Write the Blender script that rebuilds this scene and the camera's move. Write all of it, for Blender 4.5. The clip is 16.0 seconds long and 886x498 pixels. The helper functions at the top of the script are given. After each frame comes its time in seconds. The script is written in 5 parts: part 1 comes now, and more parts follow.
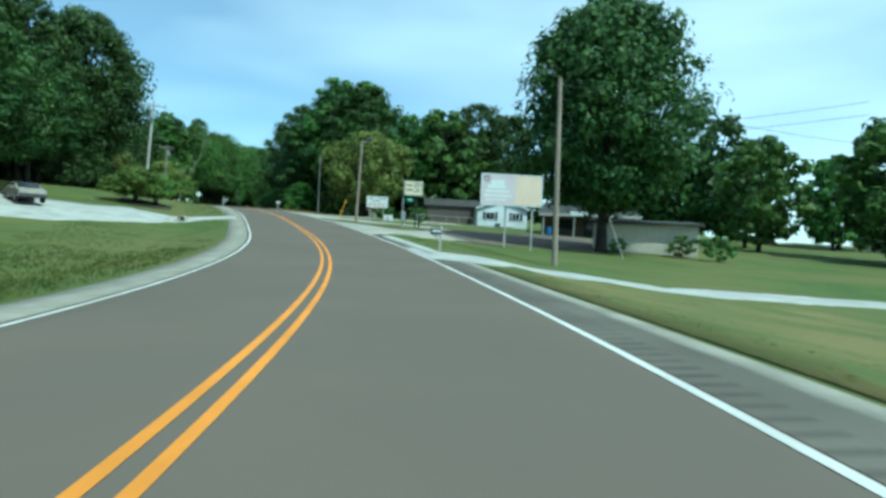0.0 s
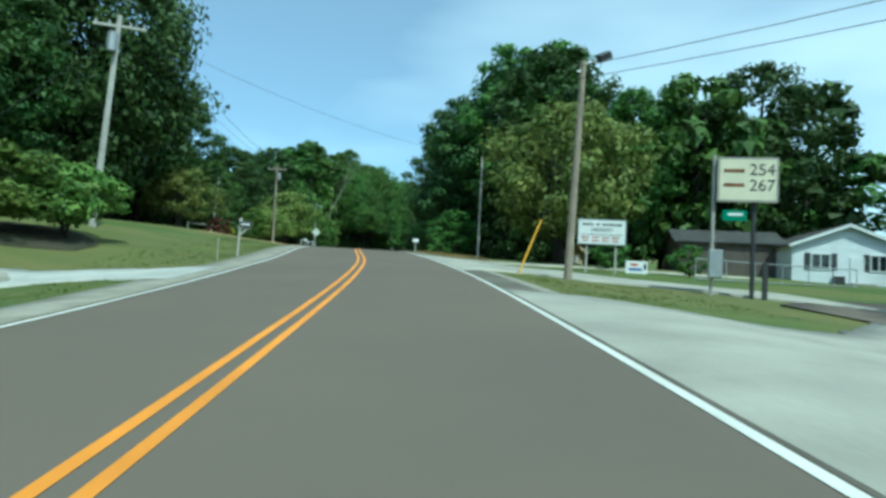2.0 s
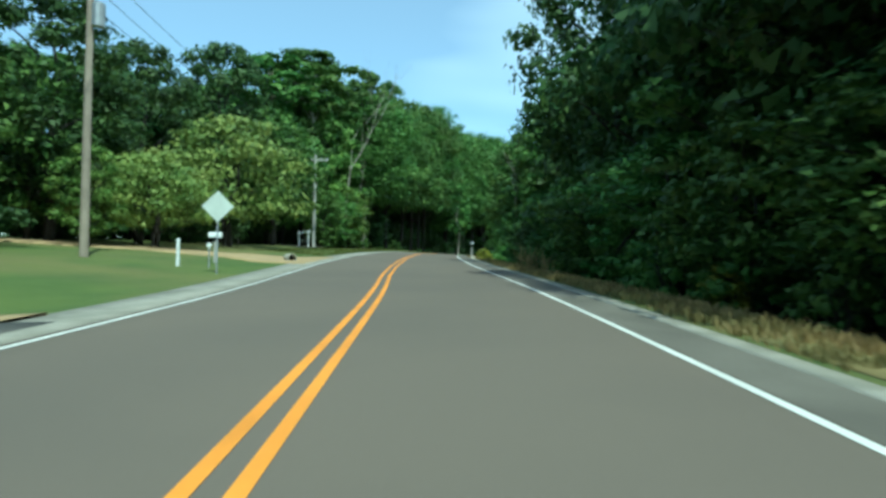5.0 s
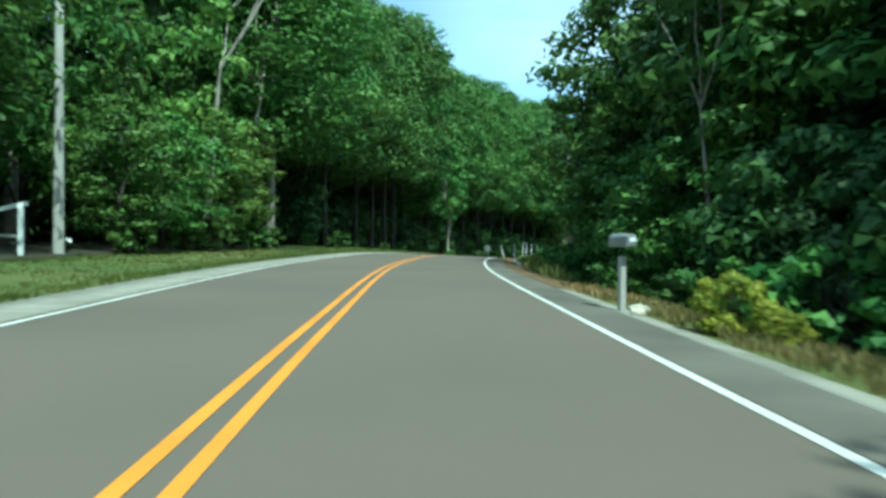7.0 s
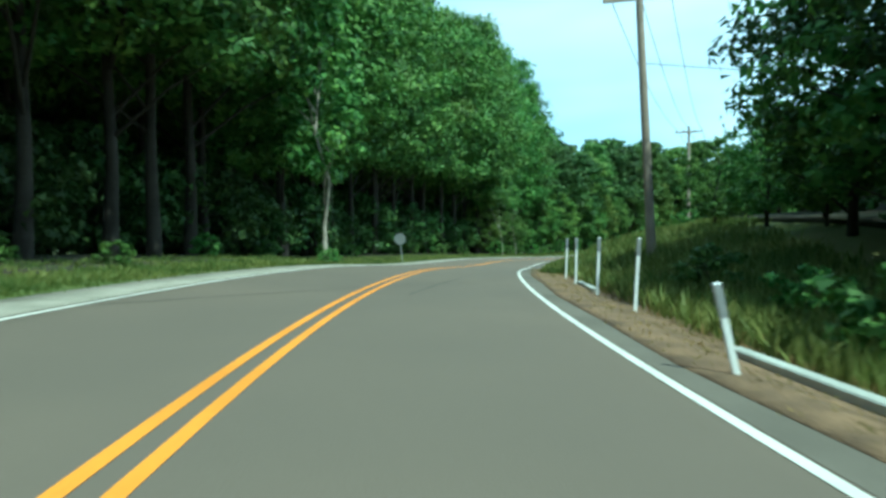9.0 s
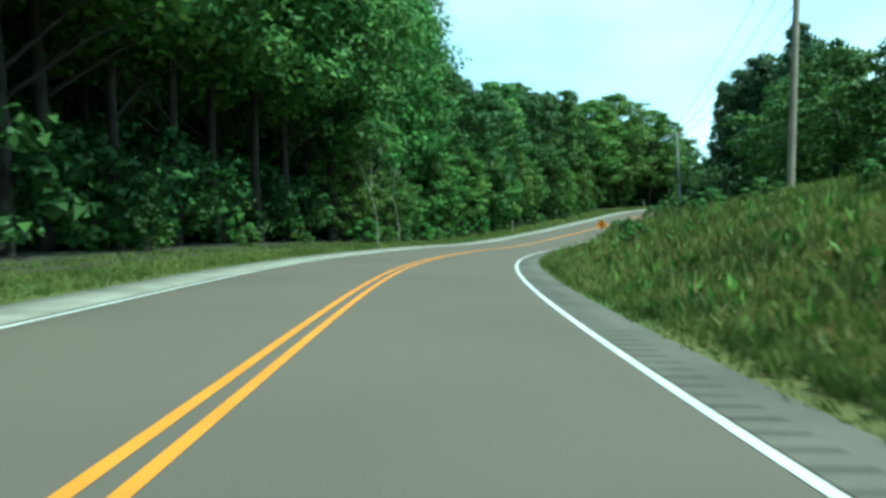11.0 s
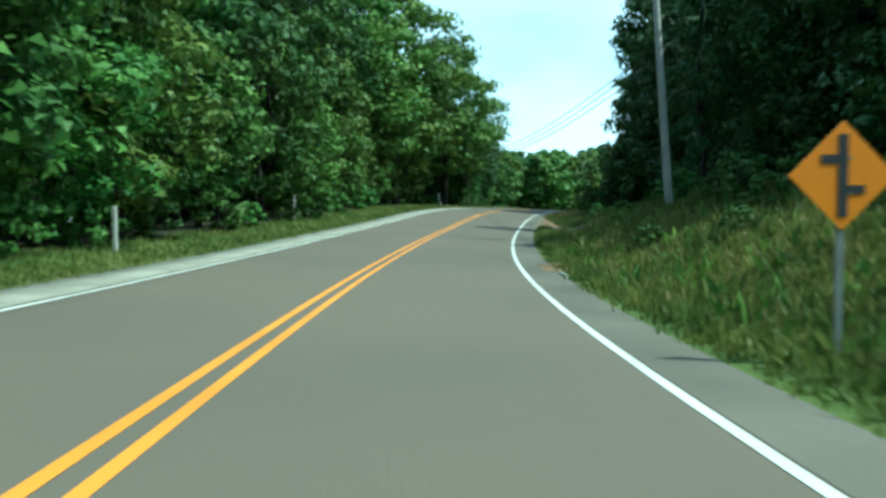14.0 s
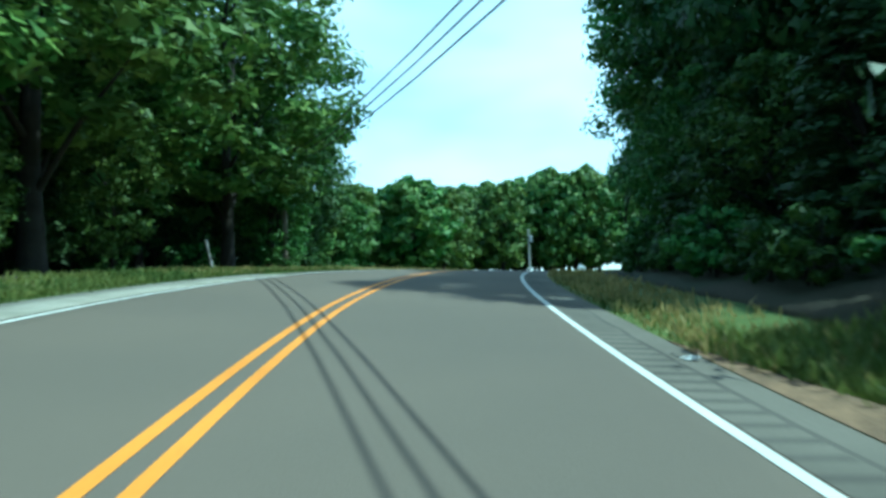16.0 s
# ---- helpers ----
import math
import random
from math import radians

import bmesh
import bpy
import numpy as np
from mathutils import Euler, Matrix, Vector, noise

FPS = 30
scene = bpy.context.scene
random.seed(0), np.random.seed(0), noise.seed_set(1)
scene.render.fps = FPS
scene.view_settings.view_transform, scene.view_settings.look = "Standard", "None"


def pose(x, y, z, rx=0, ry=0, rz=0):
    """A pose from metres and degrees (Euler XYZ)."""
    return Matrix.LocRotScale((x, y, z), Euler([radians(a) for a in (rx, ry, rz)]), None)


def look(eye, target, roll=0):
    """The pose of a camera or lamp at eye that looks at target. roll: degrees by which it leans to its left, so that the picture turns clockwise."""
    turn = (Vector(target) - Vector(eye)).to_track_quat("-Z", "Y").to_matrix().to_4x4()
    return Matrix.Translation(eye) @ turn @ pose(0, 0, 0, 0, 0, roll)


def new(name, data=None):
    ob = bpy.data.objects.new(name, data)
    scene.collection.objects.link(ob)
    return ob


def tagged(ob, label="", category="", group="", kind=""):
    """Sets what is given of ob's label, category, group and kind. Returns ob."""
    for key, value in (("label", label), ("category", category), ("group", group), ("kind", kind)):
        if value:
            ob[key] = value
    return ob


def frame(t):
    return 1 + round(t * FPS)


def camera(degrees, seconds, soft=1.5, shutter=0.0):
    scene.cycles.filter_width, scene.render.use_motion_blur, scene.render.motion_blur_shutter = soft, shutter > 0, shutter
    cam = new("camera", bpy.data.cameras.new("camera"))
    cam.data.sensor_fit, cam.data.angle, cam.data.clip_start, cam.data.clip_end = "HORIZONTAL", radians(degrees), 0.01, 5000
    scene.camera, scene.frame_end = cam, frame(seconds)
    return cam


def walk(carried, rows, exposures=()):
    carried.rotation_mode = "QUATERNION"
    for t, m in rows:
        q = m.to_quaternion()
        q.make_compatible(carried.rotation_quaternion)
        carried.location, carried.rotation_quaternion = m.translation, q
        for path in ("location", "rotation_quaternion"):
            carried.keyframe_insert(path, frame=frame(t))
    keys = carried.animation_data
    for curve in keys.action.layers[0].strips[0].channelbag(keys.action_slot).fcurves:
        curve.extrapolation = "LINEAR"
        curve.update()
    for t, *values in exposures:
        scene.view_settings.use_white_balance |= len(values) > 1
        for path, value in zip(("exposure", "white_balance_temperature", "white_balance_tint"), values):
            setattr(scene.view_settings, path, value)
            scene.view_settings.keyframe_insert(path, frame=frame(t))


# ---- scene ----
# ---- camera and its way: seconds, place, pitch, roll, yaw ----
cam = camera(69.83, 16.0, soft=3.1, shutter=0.15)
PATH = [
    (0.0, 0.00, -0.00, 1.20, -0.66, -2.61, -0.00),
    (0.5, -0.80, 10.01, 1.34, 0.03, -1.98, 3.71),
    (1.0, -2.08, 19.81, 1.57, 0.81, -1.81, 7.78),
    (1.5, -4.17, 29.67, 2.02, 2.03, -2.34, 11.70),
    (2.0, -6.96, 39.63, 2.60, 2.68, -2.85, 15.35),
    (2.5, -10.20, 49.05, 3.33, 3.08, -2.73, 17.73),
    (3.0, -13.65, 58.13, 3.95, 2.77, -1.68, 19.47),
    (3.5, -17.31, 67.04, 4.57, 2.59, -0.75, 20.29),
    (3.7, -18.84, 70.57, 4.83, 2.67, -0.51, 20.59),
    (4.0, -21.16, 75.88, 5.21, 2.49, -0.37, 20.84),
    (4.5, -25.04, 84.76, 5.74, 1.54, -0.65, 20.70),
    (5.0, -28.88, 93.66, 6.10, 0.61, -1.20, 20.31),
    (5.5, -32.64, 102.54, 6.37, 0.11, -1.73, 19.90),
    (5.8, -34.85, 107.84, 6.51, 0.01, -1.80, 19.63),
    (6.0, -36.31, 111.36, 6.61, -0.01, -1.72, 19.41),
    (6.5, -39.79, 120.15, 6.81, -0.26, -1.18, 18.48),
    (7.0, -43.14, 128.86, 7.00, -0.38, -0.41, 17.59),
    (7.5, -46.31, 137.46, 7.19, -0.81, -0.43, 15.93),
    (8.0, -49.11, 146.01, 7.34, -1.14, -0.06, 13.53),
    (8.5, -51.52, 154.49, 7.43, -1.31, 0.05, 10.83),
    (9.0, -53.47, 162.80, 7.46, -2.08, 0.37, 6.87),
    (9.2, -54.01, 166.06, 7.43, -2.49, 0.67, 5.39),
    (9.5, -54.61, 170.96, 7.37, -2.91, 1.03, 3.14),
    (10.0, -55.20, 179.20, 7.18, -3.41, 1.19, -0.33),
    (10.5, -55.34, 187.60, 6.86, -3.84, 0.85, -2.97),
    (11.0, -55.10, 196.22, 6.43, -3.90, 0.23, -5.42),
    (11.3, -54.75, 201.49, 6.19, -3.79, -0.05, -7.44),
    (11.5, -54.40, 205.02, 6.05, -3.70, -0.15, -9.10),
    (12.0, -53.10, 213.94, 5.76, -3.97, -0.10, -14.05),
    (12.5, -51.25, 222.51, 5.36, -4.08, -0.08, -18.84),
    (13.0, -48.64, 230.83, 4.91, -4.41, 0.42, -23.03),
    (13.5, -45.45, 238.99, 4.54, -3.37, 0.34, -26.25),
    (14.0, -41.75, 247.04, 4.33, -2.21, 0.25, -29.96),
    (14.5, -37.51, 254.89, 4.28, -0.37, 0.43, -33.56),
    (15.0, -32.69, 262.46, 4.59, 0.98, 1.09, -37.22),
    (15.5, -27.46, 269.70, 5.01, 1.74, 1.56, -40.87),
    (16.0, -21.89, 276.65, 5.60, 2.30, 2.04, -44.57),
]
walk(cam, [(t, pose(x, y, z, 90 + p, r, w)) for t, x, y, z, p, r, w in PATH],
     exposures=[(0.0, -0.07, 5050.0, -24.0), (3.6, -0.07, 5200.0, -23.0), (6.5, 0.47, 5100.0, -27.0), (9.0, 0.44, 5080.0, -30.0), (11.5, 0.45, 5020.0, -33.0), (13.5, 0.46, 5000.0, -34.0), (14.8, 0.44, 5150.0, -23.0), (16.0, 0.44, 4520.0, -30.0)])

# ---- sky and sun ----
SUN_TO = Vector((0.69, -0.71, 1.50)).normalized()
world = bpy.data.worlds.new("sky")
scene.world = world
world.use_nodes = True
wn, wl = world.node_tree.nodes, world.node_tree.links
bg = wn["Background"]
sky = wn.new("ShaderNodeTexSky")
sky.sky_type = "NISHITA"
sky.sun_disc = False
sky.sun_elevation = math.asin(SUN_TO.z)
sky.sun_rotation = math.atan2(SUN_TO.x, SUN_TO.y)
sky.dust_density = 0.4
sky.ozone_density = 4.0
coord = wn.new("ShaderNodeTexCoord")
stretch = wn.new("ShaderNodeMapping")
stretch.inputs["Scale"].default_value = (0.9, 1.5, 3.4)
cirrus = wn.new("ShaderNodeTexNoise")
cirrus.inputs["Scale"].default_value = 1.6
cirrus.inputs["Detail"].default_value = 3.0
veil = wn.new("ShaderNodeValToRGB")
veil.color_ramp.elements[0].position, veil.color_ramp.elements[1].position = 0.40, 0.84
veil.color_ramp.elements[0].color, veil.color_ramp.elements[1].color = (0.16, 0.16, 0.16, 1), (0.60, 0.60, 0.60, 1)
mixer = wn.new("ShaderNodeMix")
mixer.data_type = "RGBA"
mixer.inputs[7].default_value = (10.5, 10.9, 11.2, 1)
wl.new(coord.outputs["Generated"], stretch.inputs[0])
wl.new(stretch.outputs[0], cirrus.inputs["Vector"])
# thin cloud thickens towards the east
part_xyz = wn.new("ShaderNodeSeparateXYZ")
east = wn.new("ShaderNodeMath")
east.operation = "MULTIPLY_ADD"
east.inputs[1].default_value = 0.32
wl.new(coord.outputs["Generated"], part_xyz.inputs[0])
wl.new(part_xyz.outputs[0], east.inputs[0])
wl.new(cirrus.outputs[0], east.inputs[2])
wl.new(east.outputs[0], veil.inputs[0])
wl.new(veil.outputs[0], mixer.inputs[0])
wl.new(sky.outputs[0], mixer.inputs[6])
wl.new(mixer.outputs[2], bg.inputs[0])
bg.inputs[1].default_value = 0.142
sun_data = bpy.data.lights.new("sun", "SUN")
sun_data.energy, sun_data.angle, sun_data.color = 4.2, radians(0.6), (1.0, 0.94, 0.83)
sun = new("sun", sun_data)
sun.matrix_world = look((0, 0, 60), Vector((0, 0, 60)) - SUN_TO)


# ---- materials ----
def mat(name, color, rough=0.8, vary=0.25, scale=2.0, fine=40.0, bump=0.0, metal=0.0, second=None, per_piece=0.0, spec=0.4, coords="Object"):
    """A procedural surface: base colour, stains at one scale, grain at a finer one, relief."""
    m = bpy.data.materials.new(name)
    m.use_nodes = True
    n, l = m.node_tree.nodes, m.node_tree.links
    b = n["Principled BSDF"]
    b.inputs["Roughness"].default_value = rough
    b.inputs["Metallic"].default_value = metal
    b.inputs["Specular IOR Level"].default_value = spec
    tc = n.new("ShaderNodeTexCoord")
    big, small = n.new("ShaderNodeTexNoise"), n.new("ShaderNodeTexNoise")
    big.inputs["Scale"].default_value, small.inputs["Scale"].default_value = scale, fine
    big.inputs["Detail"].default_value, small.inputs["Detail"].default_value = 4, 3
    for q in (big, small):
        l.new(tc.outputs[coords], q.inputs["Vector"])
    c2 = second or tuple(min(1, v * (1 - 1.6 * vary)) for v in color)
    mx = n.new("ShaderNodeMix")
    mx.data_type = "RGBA"
    mx.inputs[6].default_value, mx.inputs[7].default_value = (*color, 1), (*c2, 1)
    ramp = n.new("ShaderNodeValToRGB")
    ramp.color_ramp.elements[0].position, ramp.color_ramp.elements[1].position = 0.38, 0.66
    l.new(big.outputs[0], ramp.inputs[0])
    l.new(ramp.outputs[0], mx.inputs[0])
    hsv = n.new("ShaderNodeHueSaturation")
    rng = n.new("ShaderNodeMapRange")
    rng.inputs[3].default_value, rng.inputs[4].default_value = 1 - vary * 1.2, 1 + vary * 1.2
    l.new(small.outputs[0], rng.inputs[0])
    l.new(mx.outputs[2], hsv.inputs["Color"])
    l.new(rng.outputs[0], hsv.inputs["Value"])
    out = hsv.outputs[0]
    if per_piece:
        g = n.new("ShaderNodeNewGeometry")
        r2 = n.new("ShaderNodeMapRange")
        r2.inputs[3].default_value, r2.inputs[4].default_value = 1 - per_piece, 1 + per_piece
        l.new(g.outputs["Random Per Island"], r2.inputs[0])
        h2 = n.new("ShaderNodeHueSaturation")
        l.new(out, h2.inputs["Color"])
        l.new(r2.outputs[0], h2.inputs["Value"])
        out = h2.outputs[0]
    l.new(out, b.inputs["Base Color"])
    if bump:
        bp = n.new("ShaderNodeBump")
        bp.inputs["Strength"].default_value, bp.inputs["Distance"].default_value = bump, 0.02
        l.new(small.outputs[0], bp.inputs["Height"])
        l.new(bp.outputs[0], b.inputs["Normal"])
    return m


def leaf_mat(name, dark, light, through_light=0.28):
    """Foliage: each leaf clump its own tone, some light passing through."""
    m = bpy.data.materials.new(name)
    m.use_nodes = True
    n, l = m.node_tree.nodes, m.node_tree.links
    b = n["Principled BSDF"]
    b.inputs["Roughness"].default_value = 0.55
    b.inputs["Specular IOR Level"].default_value = 0.25
    g = n.new("ShaderNodeNewGeometry")
    oi = n.new("ShaderNodeObjectInfo")
    mx = n.new("ShaderNodeMix")
    mx.data_type = "RGBA"
    mx.inputs[6].default_value, mx.inputs[7].default_value = (*dark, 1), (*light, 1)
    l.new(g.outputs["Random Per Island"], mx.inputs[0])
    hsv = n.new("ShaderNodeHueSaturation")
    r = n.new("ShaderNodeMapRange")
    r.inputs[3].default_value, r.inputs[4].default_value = 0.75, 1.25
    l.new(oi.outputs["Random"], r.inputs[0])
    l.new(r.outputs[0], hsv.inputs["Value"])
    r3 = n.new("ShaderNodeMapRange")
    r3.inputs[3].default_value, r3.inputs[4].default_value = 0.485, 0.515
    l.new(oi.outputs["Random"], r3.inputs[0])
    l.new(r3.outputs[0], hsv.inputs["Hue"])
    tc = n.new("ShaderNodeTexCoord")
    # clump-wide noise paints lit clumps and dark gaps into the leaf colour
    tone = n.new("ShaderNodeTexNoise")
    tone.inputs["Scale"].default_value = 0.55
    l.new(tc.outputs["Object"], tone.inputs["Vector"])
    ramp = n.new("ShaderNodeValToRGB")
    ramp.color_ramp.elements[0].position, ramp.color_ramp.elements[1].position = 0.36, 0.64
    ramp.color_ramp.elements[0].color, ramp.color_ramp.elements[1].color = (0.62, 0.72, 0.62, 1), (1.25, 1.15, 1.1, 1)
    l.new(tone.outputs[0], ramp.inputs[0])
    mul = n.new("ShaderNodeMix")
    mul.data_type, mul.blend_type = "RGBA", "MULTIPLY"
    mul.inputs[0].default_value = 1.0
    l.new(mx.outputs[2], mul.inputs[6])
    l.new(ramp.outputs[0], mul.inputs[7])
    l.new(mul.outputs[2], hsv.inputs["Color"])
    l.new(hsv.outputs[0], b.inputs["Base Color"])
    t = n.new("ShaderNodeBsdfTranslucent")
    l.new(hsv.outputs[0], t.inputs[0])
    s = n.new("ShaderNodeMixShader")
    s.inputs[0].default_value = through_light
    l.new(b.outputs[0], s.inputs[1])
    l.new(t.outputs[0], s.inputs[2])
    l.new(s.outputs[0], n["Material Output"].inputs["Surface"])
    return m


ASPHALT = mat("asphalt", (0.155, 0.126, 0.098), 0.9, 0.09, 0.22, 60, 0.3, second=(0.136, 0.113, 0.090), spec=0.25)
PALE_ASPHALT = mat("dusty_asphalt", (0.165, 0.146, 0.118), 0.92, 0.18, 0.5, 50, 0.3, spec=0.25)
# darker asphalt: paints the shade of the rumble grooves, also colours the sealed seams
RUMBLE = mat("groove_shade_and_seam", (0.105, 0.092, 0.076), 0.95, 0.2, 1.0, 60, 0.3)
SHOULDER = mat("gravel_shoulder", (0.33, 0.305, 0.25), 0.95, 0.25, 1.3, 30, 0.6, second=(0.23, 0.215, 0.17))
CONCRETE = mat("concrete", (0.40, 0.375, 0.315), 0.9, 0.16, 0.5, 25, 0.2)
GRAVEL = mat("pale_gravel", (0.48, 0.47, 0.43), 0.95, 0.16, 0.8, 35, 0.6)
DIRT = mat("brown_dirt", (0.22, 0.140, 0.078), 0.95, 0.4, 2.2, 26, 0.8, second=(0.125, 0.082, 0.048))
TAN_DIRT = mat("tan_dirt", (0.40, 0.285, 0.145), 0.95, 0.3, 0.9, 18, 0.6, second=(0.29, 0.21, 0.11))
GREY_TRACK = mat("grey_track_gravel", (0.17, 0.155, 0.13), 0.95, 0.25, 0.7, 24, 0.6)
YELLOW = mat("yellow_road_paint", (0.80, 0.30, 0.03), 0.7, 0.12, 0.8, 30)
WHITE_LINE = mat("white_road_paint", (0.70, 0.68, 0.62), 0.7, 0.12, 0.8, 30)
WHITE = mat("white_paint", (0.78, 0.79, 0.78), 0.6, 0.06, 1.5, 20)
WOOD_POLE = mat("weathered_pole_wood", (0.34, 0.28, 0.22), 0.9, 0.2, 1.0, 18, 0.4)
GREY_POLE = mat("grey_pole_wood", (0.46, 0.44, 0.40), 0.9, 0.18, 1.0, 18, 0.4)
BARK = mat("bark", (0.042, 0.036, 0.028), 0.95, 0.3, 1.5, 14, 0.8)
PALE_BARK = mat("pale_bark", (0.36, 0.32, 0.26), 0.9, 0.3, 1.5, 14, 0.6)
STEEL = mat("galvanised_steel", (0.45, 0.46, 0.47), 0.5, 0.12, 2, 20, 0.0, 0.7)
BLACK = mat("black_rubber", (0.02, 0.02, 0.02), 0.7, 0.1)
DARK = mat("dark_paint", (0.05, 0.05, 0.055), 0.5, 0.1)
ROOF = mat("dark_shingle", (0.07, 0.068, 0.065), 0.9, 0.2, 1, 20, 0.4)
GLASS = mat("dark_glass", (0.02, 0.025, 0.03), 0.08, 0.1, spec=0.6)
ORANGE = mat("orange_sign_sheet", (0.95, 0.30, 0.01), 0.45, 0.05)
YEL_SIGN = mat("yellow_plastic", (0.80, 0.42, 0.03), 0.5, 0.08)
CREAM = mat("cream_siding", (0.62, 0.57, 0.45), 0.8, 0.08)
# leaf litter; the same dark colour also stands in for shade on the ground
LITTER_AND_SHADE = mat("leaf_litter_and_shade", (0.055, 0.045, 0.028), 0.95, 0.35, 0.6, 12, 0.8, second=(0.035, 0.04, 0.018))


def lawn_mat():
    """Mown grass: olive, green and dry patches of several sizes, with a fine blade relief."""
    m = mat("lawn", (0.098, 0.130, 0.026), 0.95, 0.26, 0.45, 22, 0.8, second=(0.064, 0.100, 0.021))
    n, l = m.node_tree.nodes, m.node_tree.links
    b = n["Principled BSDF"]
    was = b.inputs["Base Color"].links[0].from_socket
    tc = n.new("ShaderNodeTexCoord")
    patch = n.new("ShaderNodeTexNoise")
    patch.inputs["Scale"].default_value, patch.inputs["Detail"].default_value, patch.inputs["Roughness"].default_value = 0.11, 5, 0.6
    l.new(tc.outputs["Object"], patch.inputs["Vector"])
    ramp = n.new("ShaderNodeValToRGB")
    ramp.color_ramp.elements[0].position, ramp.color_ramp.elements[1].position = 0.42, 0.66
    l.new(patch.outputs[0], ramp.inputs[0])
    thin = n.new("ShaderNodeMath")
    thin.operation = "MULTIPLY"
    thin.inputs[1].default_value = 0.75
    l.new(ramp.outputs[0], thin.inputs[0])
    mx = n.new("ShaderNodeMix")
    mx.data_type = "RGBA"
    mx.inputs[7].default_value = (0.165, 0.142, 0.048, 1)
    l.new(thin.outputs[0], mx.inputs[0])
    l.new(was, mx.inputs[6])
    l.new(mx.outputs[2], b.inputs["Base Color"])
    return m


LAWN = lawn_mat()
LEAF_DARK = leaf_mat("oak_leaf", (0.030, 0.065, 0.017), (0.090, 0.150, 0.040),0.22)
LEAF_MID = leaf_mat("maple_leaf", (0.050, 0.112, 0.023), (0.150, 0.255, 0.055),0.22)
LEAF_LIGHT = leaf_mat("pale_leaf", (0.120, 0.176, 0.040), (0.285, 0.345, 0.092))
LEAF_BRIGHT = leaf_mat("bright_leaf", (0.080, 0.148, 0.028), (0.205, 0.292, 0.066),0.22)
LEAF_YELLOW = leaf_mat("yellow_green_leaf", (0.20, 0.23, 0.03), (0.42, 0.40, 0.06))
LEAF_CONIFER = leaf_mat("cedar_needle", (0.030, 0.062, 0.020), (0.076, 0.125, 0.040), 0.3)
GRASS = leaf_mat("tall_grass", (0.100, 0.135, 0.030), (0.240, 0.260, 0.085), 0.45)
SHORT_GRASS = leaf_mat("short_grass", (0.095, 0.130, 0.028), (0.165, 0.180, 0.048), 0.45)
LEAF_RED = leaf_mat("russet_leaf", (0.10, 0.045, 0.03), (0.19, 0.085, 0.05))
DRY_GRASS = leaf_mat("dry_grass", (0.26, 0.21, 0.085), (0.46, 0.37, 0.17), 0.45)

# ---- the road's line: x, y, z and cross slope in degrees, every 16 m ----
KNOTS = [
    (-1.26, -0.02, -0.05, 2.0),
    (-2.91, 15.92, 0.22, 2.1),
    (-6.16, 31.58, 0.87, 2.6),
    (-10.92, 46.87, 1.90, 2.5),
    (-16.32, 61.91, 3.01, 0.5),
    (-22.75, 76.56, 4.08, -0.3),
    (-28.90, 91.35, 4.83, 0.0),
    (-34.89, 106.19, 5.25, 0.7),
    (-41.24, 120.92, 5.66, 0.1),
    (-47.05, 135.96, 6.01, -0.8),
    (-52.22, 151.35, 6.24, -1.4),
    (-55.73, 167.35, 6.30, -2.0),
    (-56.99, 183.69, 5.91, -2.1),
    (-56.44, 199.99, 5.09, -1.3),
    (-54.42, 216.22, 4.52, -1.3),
    (-50.09, 231.99, 3.81, -1.9),
    (-43.65, 246.95, 3.22, -1.6),
    (-35.62, 260.99, 3.36, -2.0),
    (-26.13, 273.94, 4.09, -2.9),
    (-15.38, 285.75, 5.22, -3.4),
    (-3.00, 295.70, 5.73, -2.8),
    (11.30, 303.10, 5.62, -2.4),
    (25.80, 309.80, 5.20, -1.5),
    (40.60, 315.80, 4.70, 0.0),
    (55.60, 321.30, 4.30, 0.0),
    (70.80, 326.40, 4.10, 0.0),
]
BACK = 96
first = [(-1.27 - 0.3 * k, -16.0 * k, -0.06 - 0.15 * k, 2.0) for k in range(BACK // 16, 0, -1)]
tail = [(70.8 + 15.1 * k, 326.4 + 5.2 * k, 4.1, 0.0) for k in range(1, 9)]
knots = np.array(first + KNOTS + tail)


def spline(k, n=16):
    rows = []
    for i in range(1, len(k) - 2):
        a, b, c, d = k[i - 1], k[i], k[i + 1], k[i + 2]
        for j in range(n):
            u = j / n
            rows.append(0.5 * (2 * b + (c - a) * u + (2 * a - 5 * b + 4 * c - d) * u * u + (3 * b - a - 3 * c + d) * u ** 3))
    return np.array(rows)


LINE = spline(knots)                      # one row a metre
S0 = -(BACK - 16)                         # distance of the first row from the start
TAN = np.gradient(LINE[:, :2], axis=0)
TAN /= np.linalg.norm(TAN, axis=1)[:, None]
STATION = S0 + np.arange(len(LINE))


def along(s):
    """Place, tangent and cross slope of the centre line at s metres."""
    u = np.clip(s - S0, 0, len(LINE) - 1.001)
    i = np.floor(u).astype(int)
    f = (u - i)[..., None]
    p = LINE[i] * (1 - f) + LINE[i + 1] * f
    t = TAN[i] * (1 - f) + TAN[i + 1] * f
    return p, t


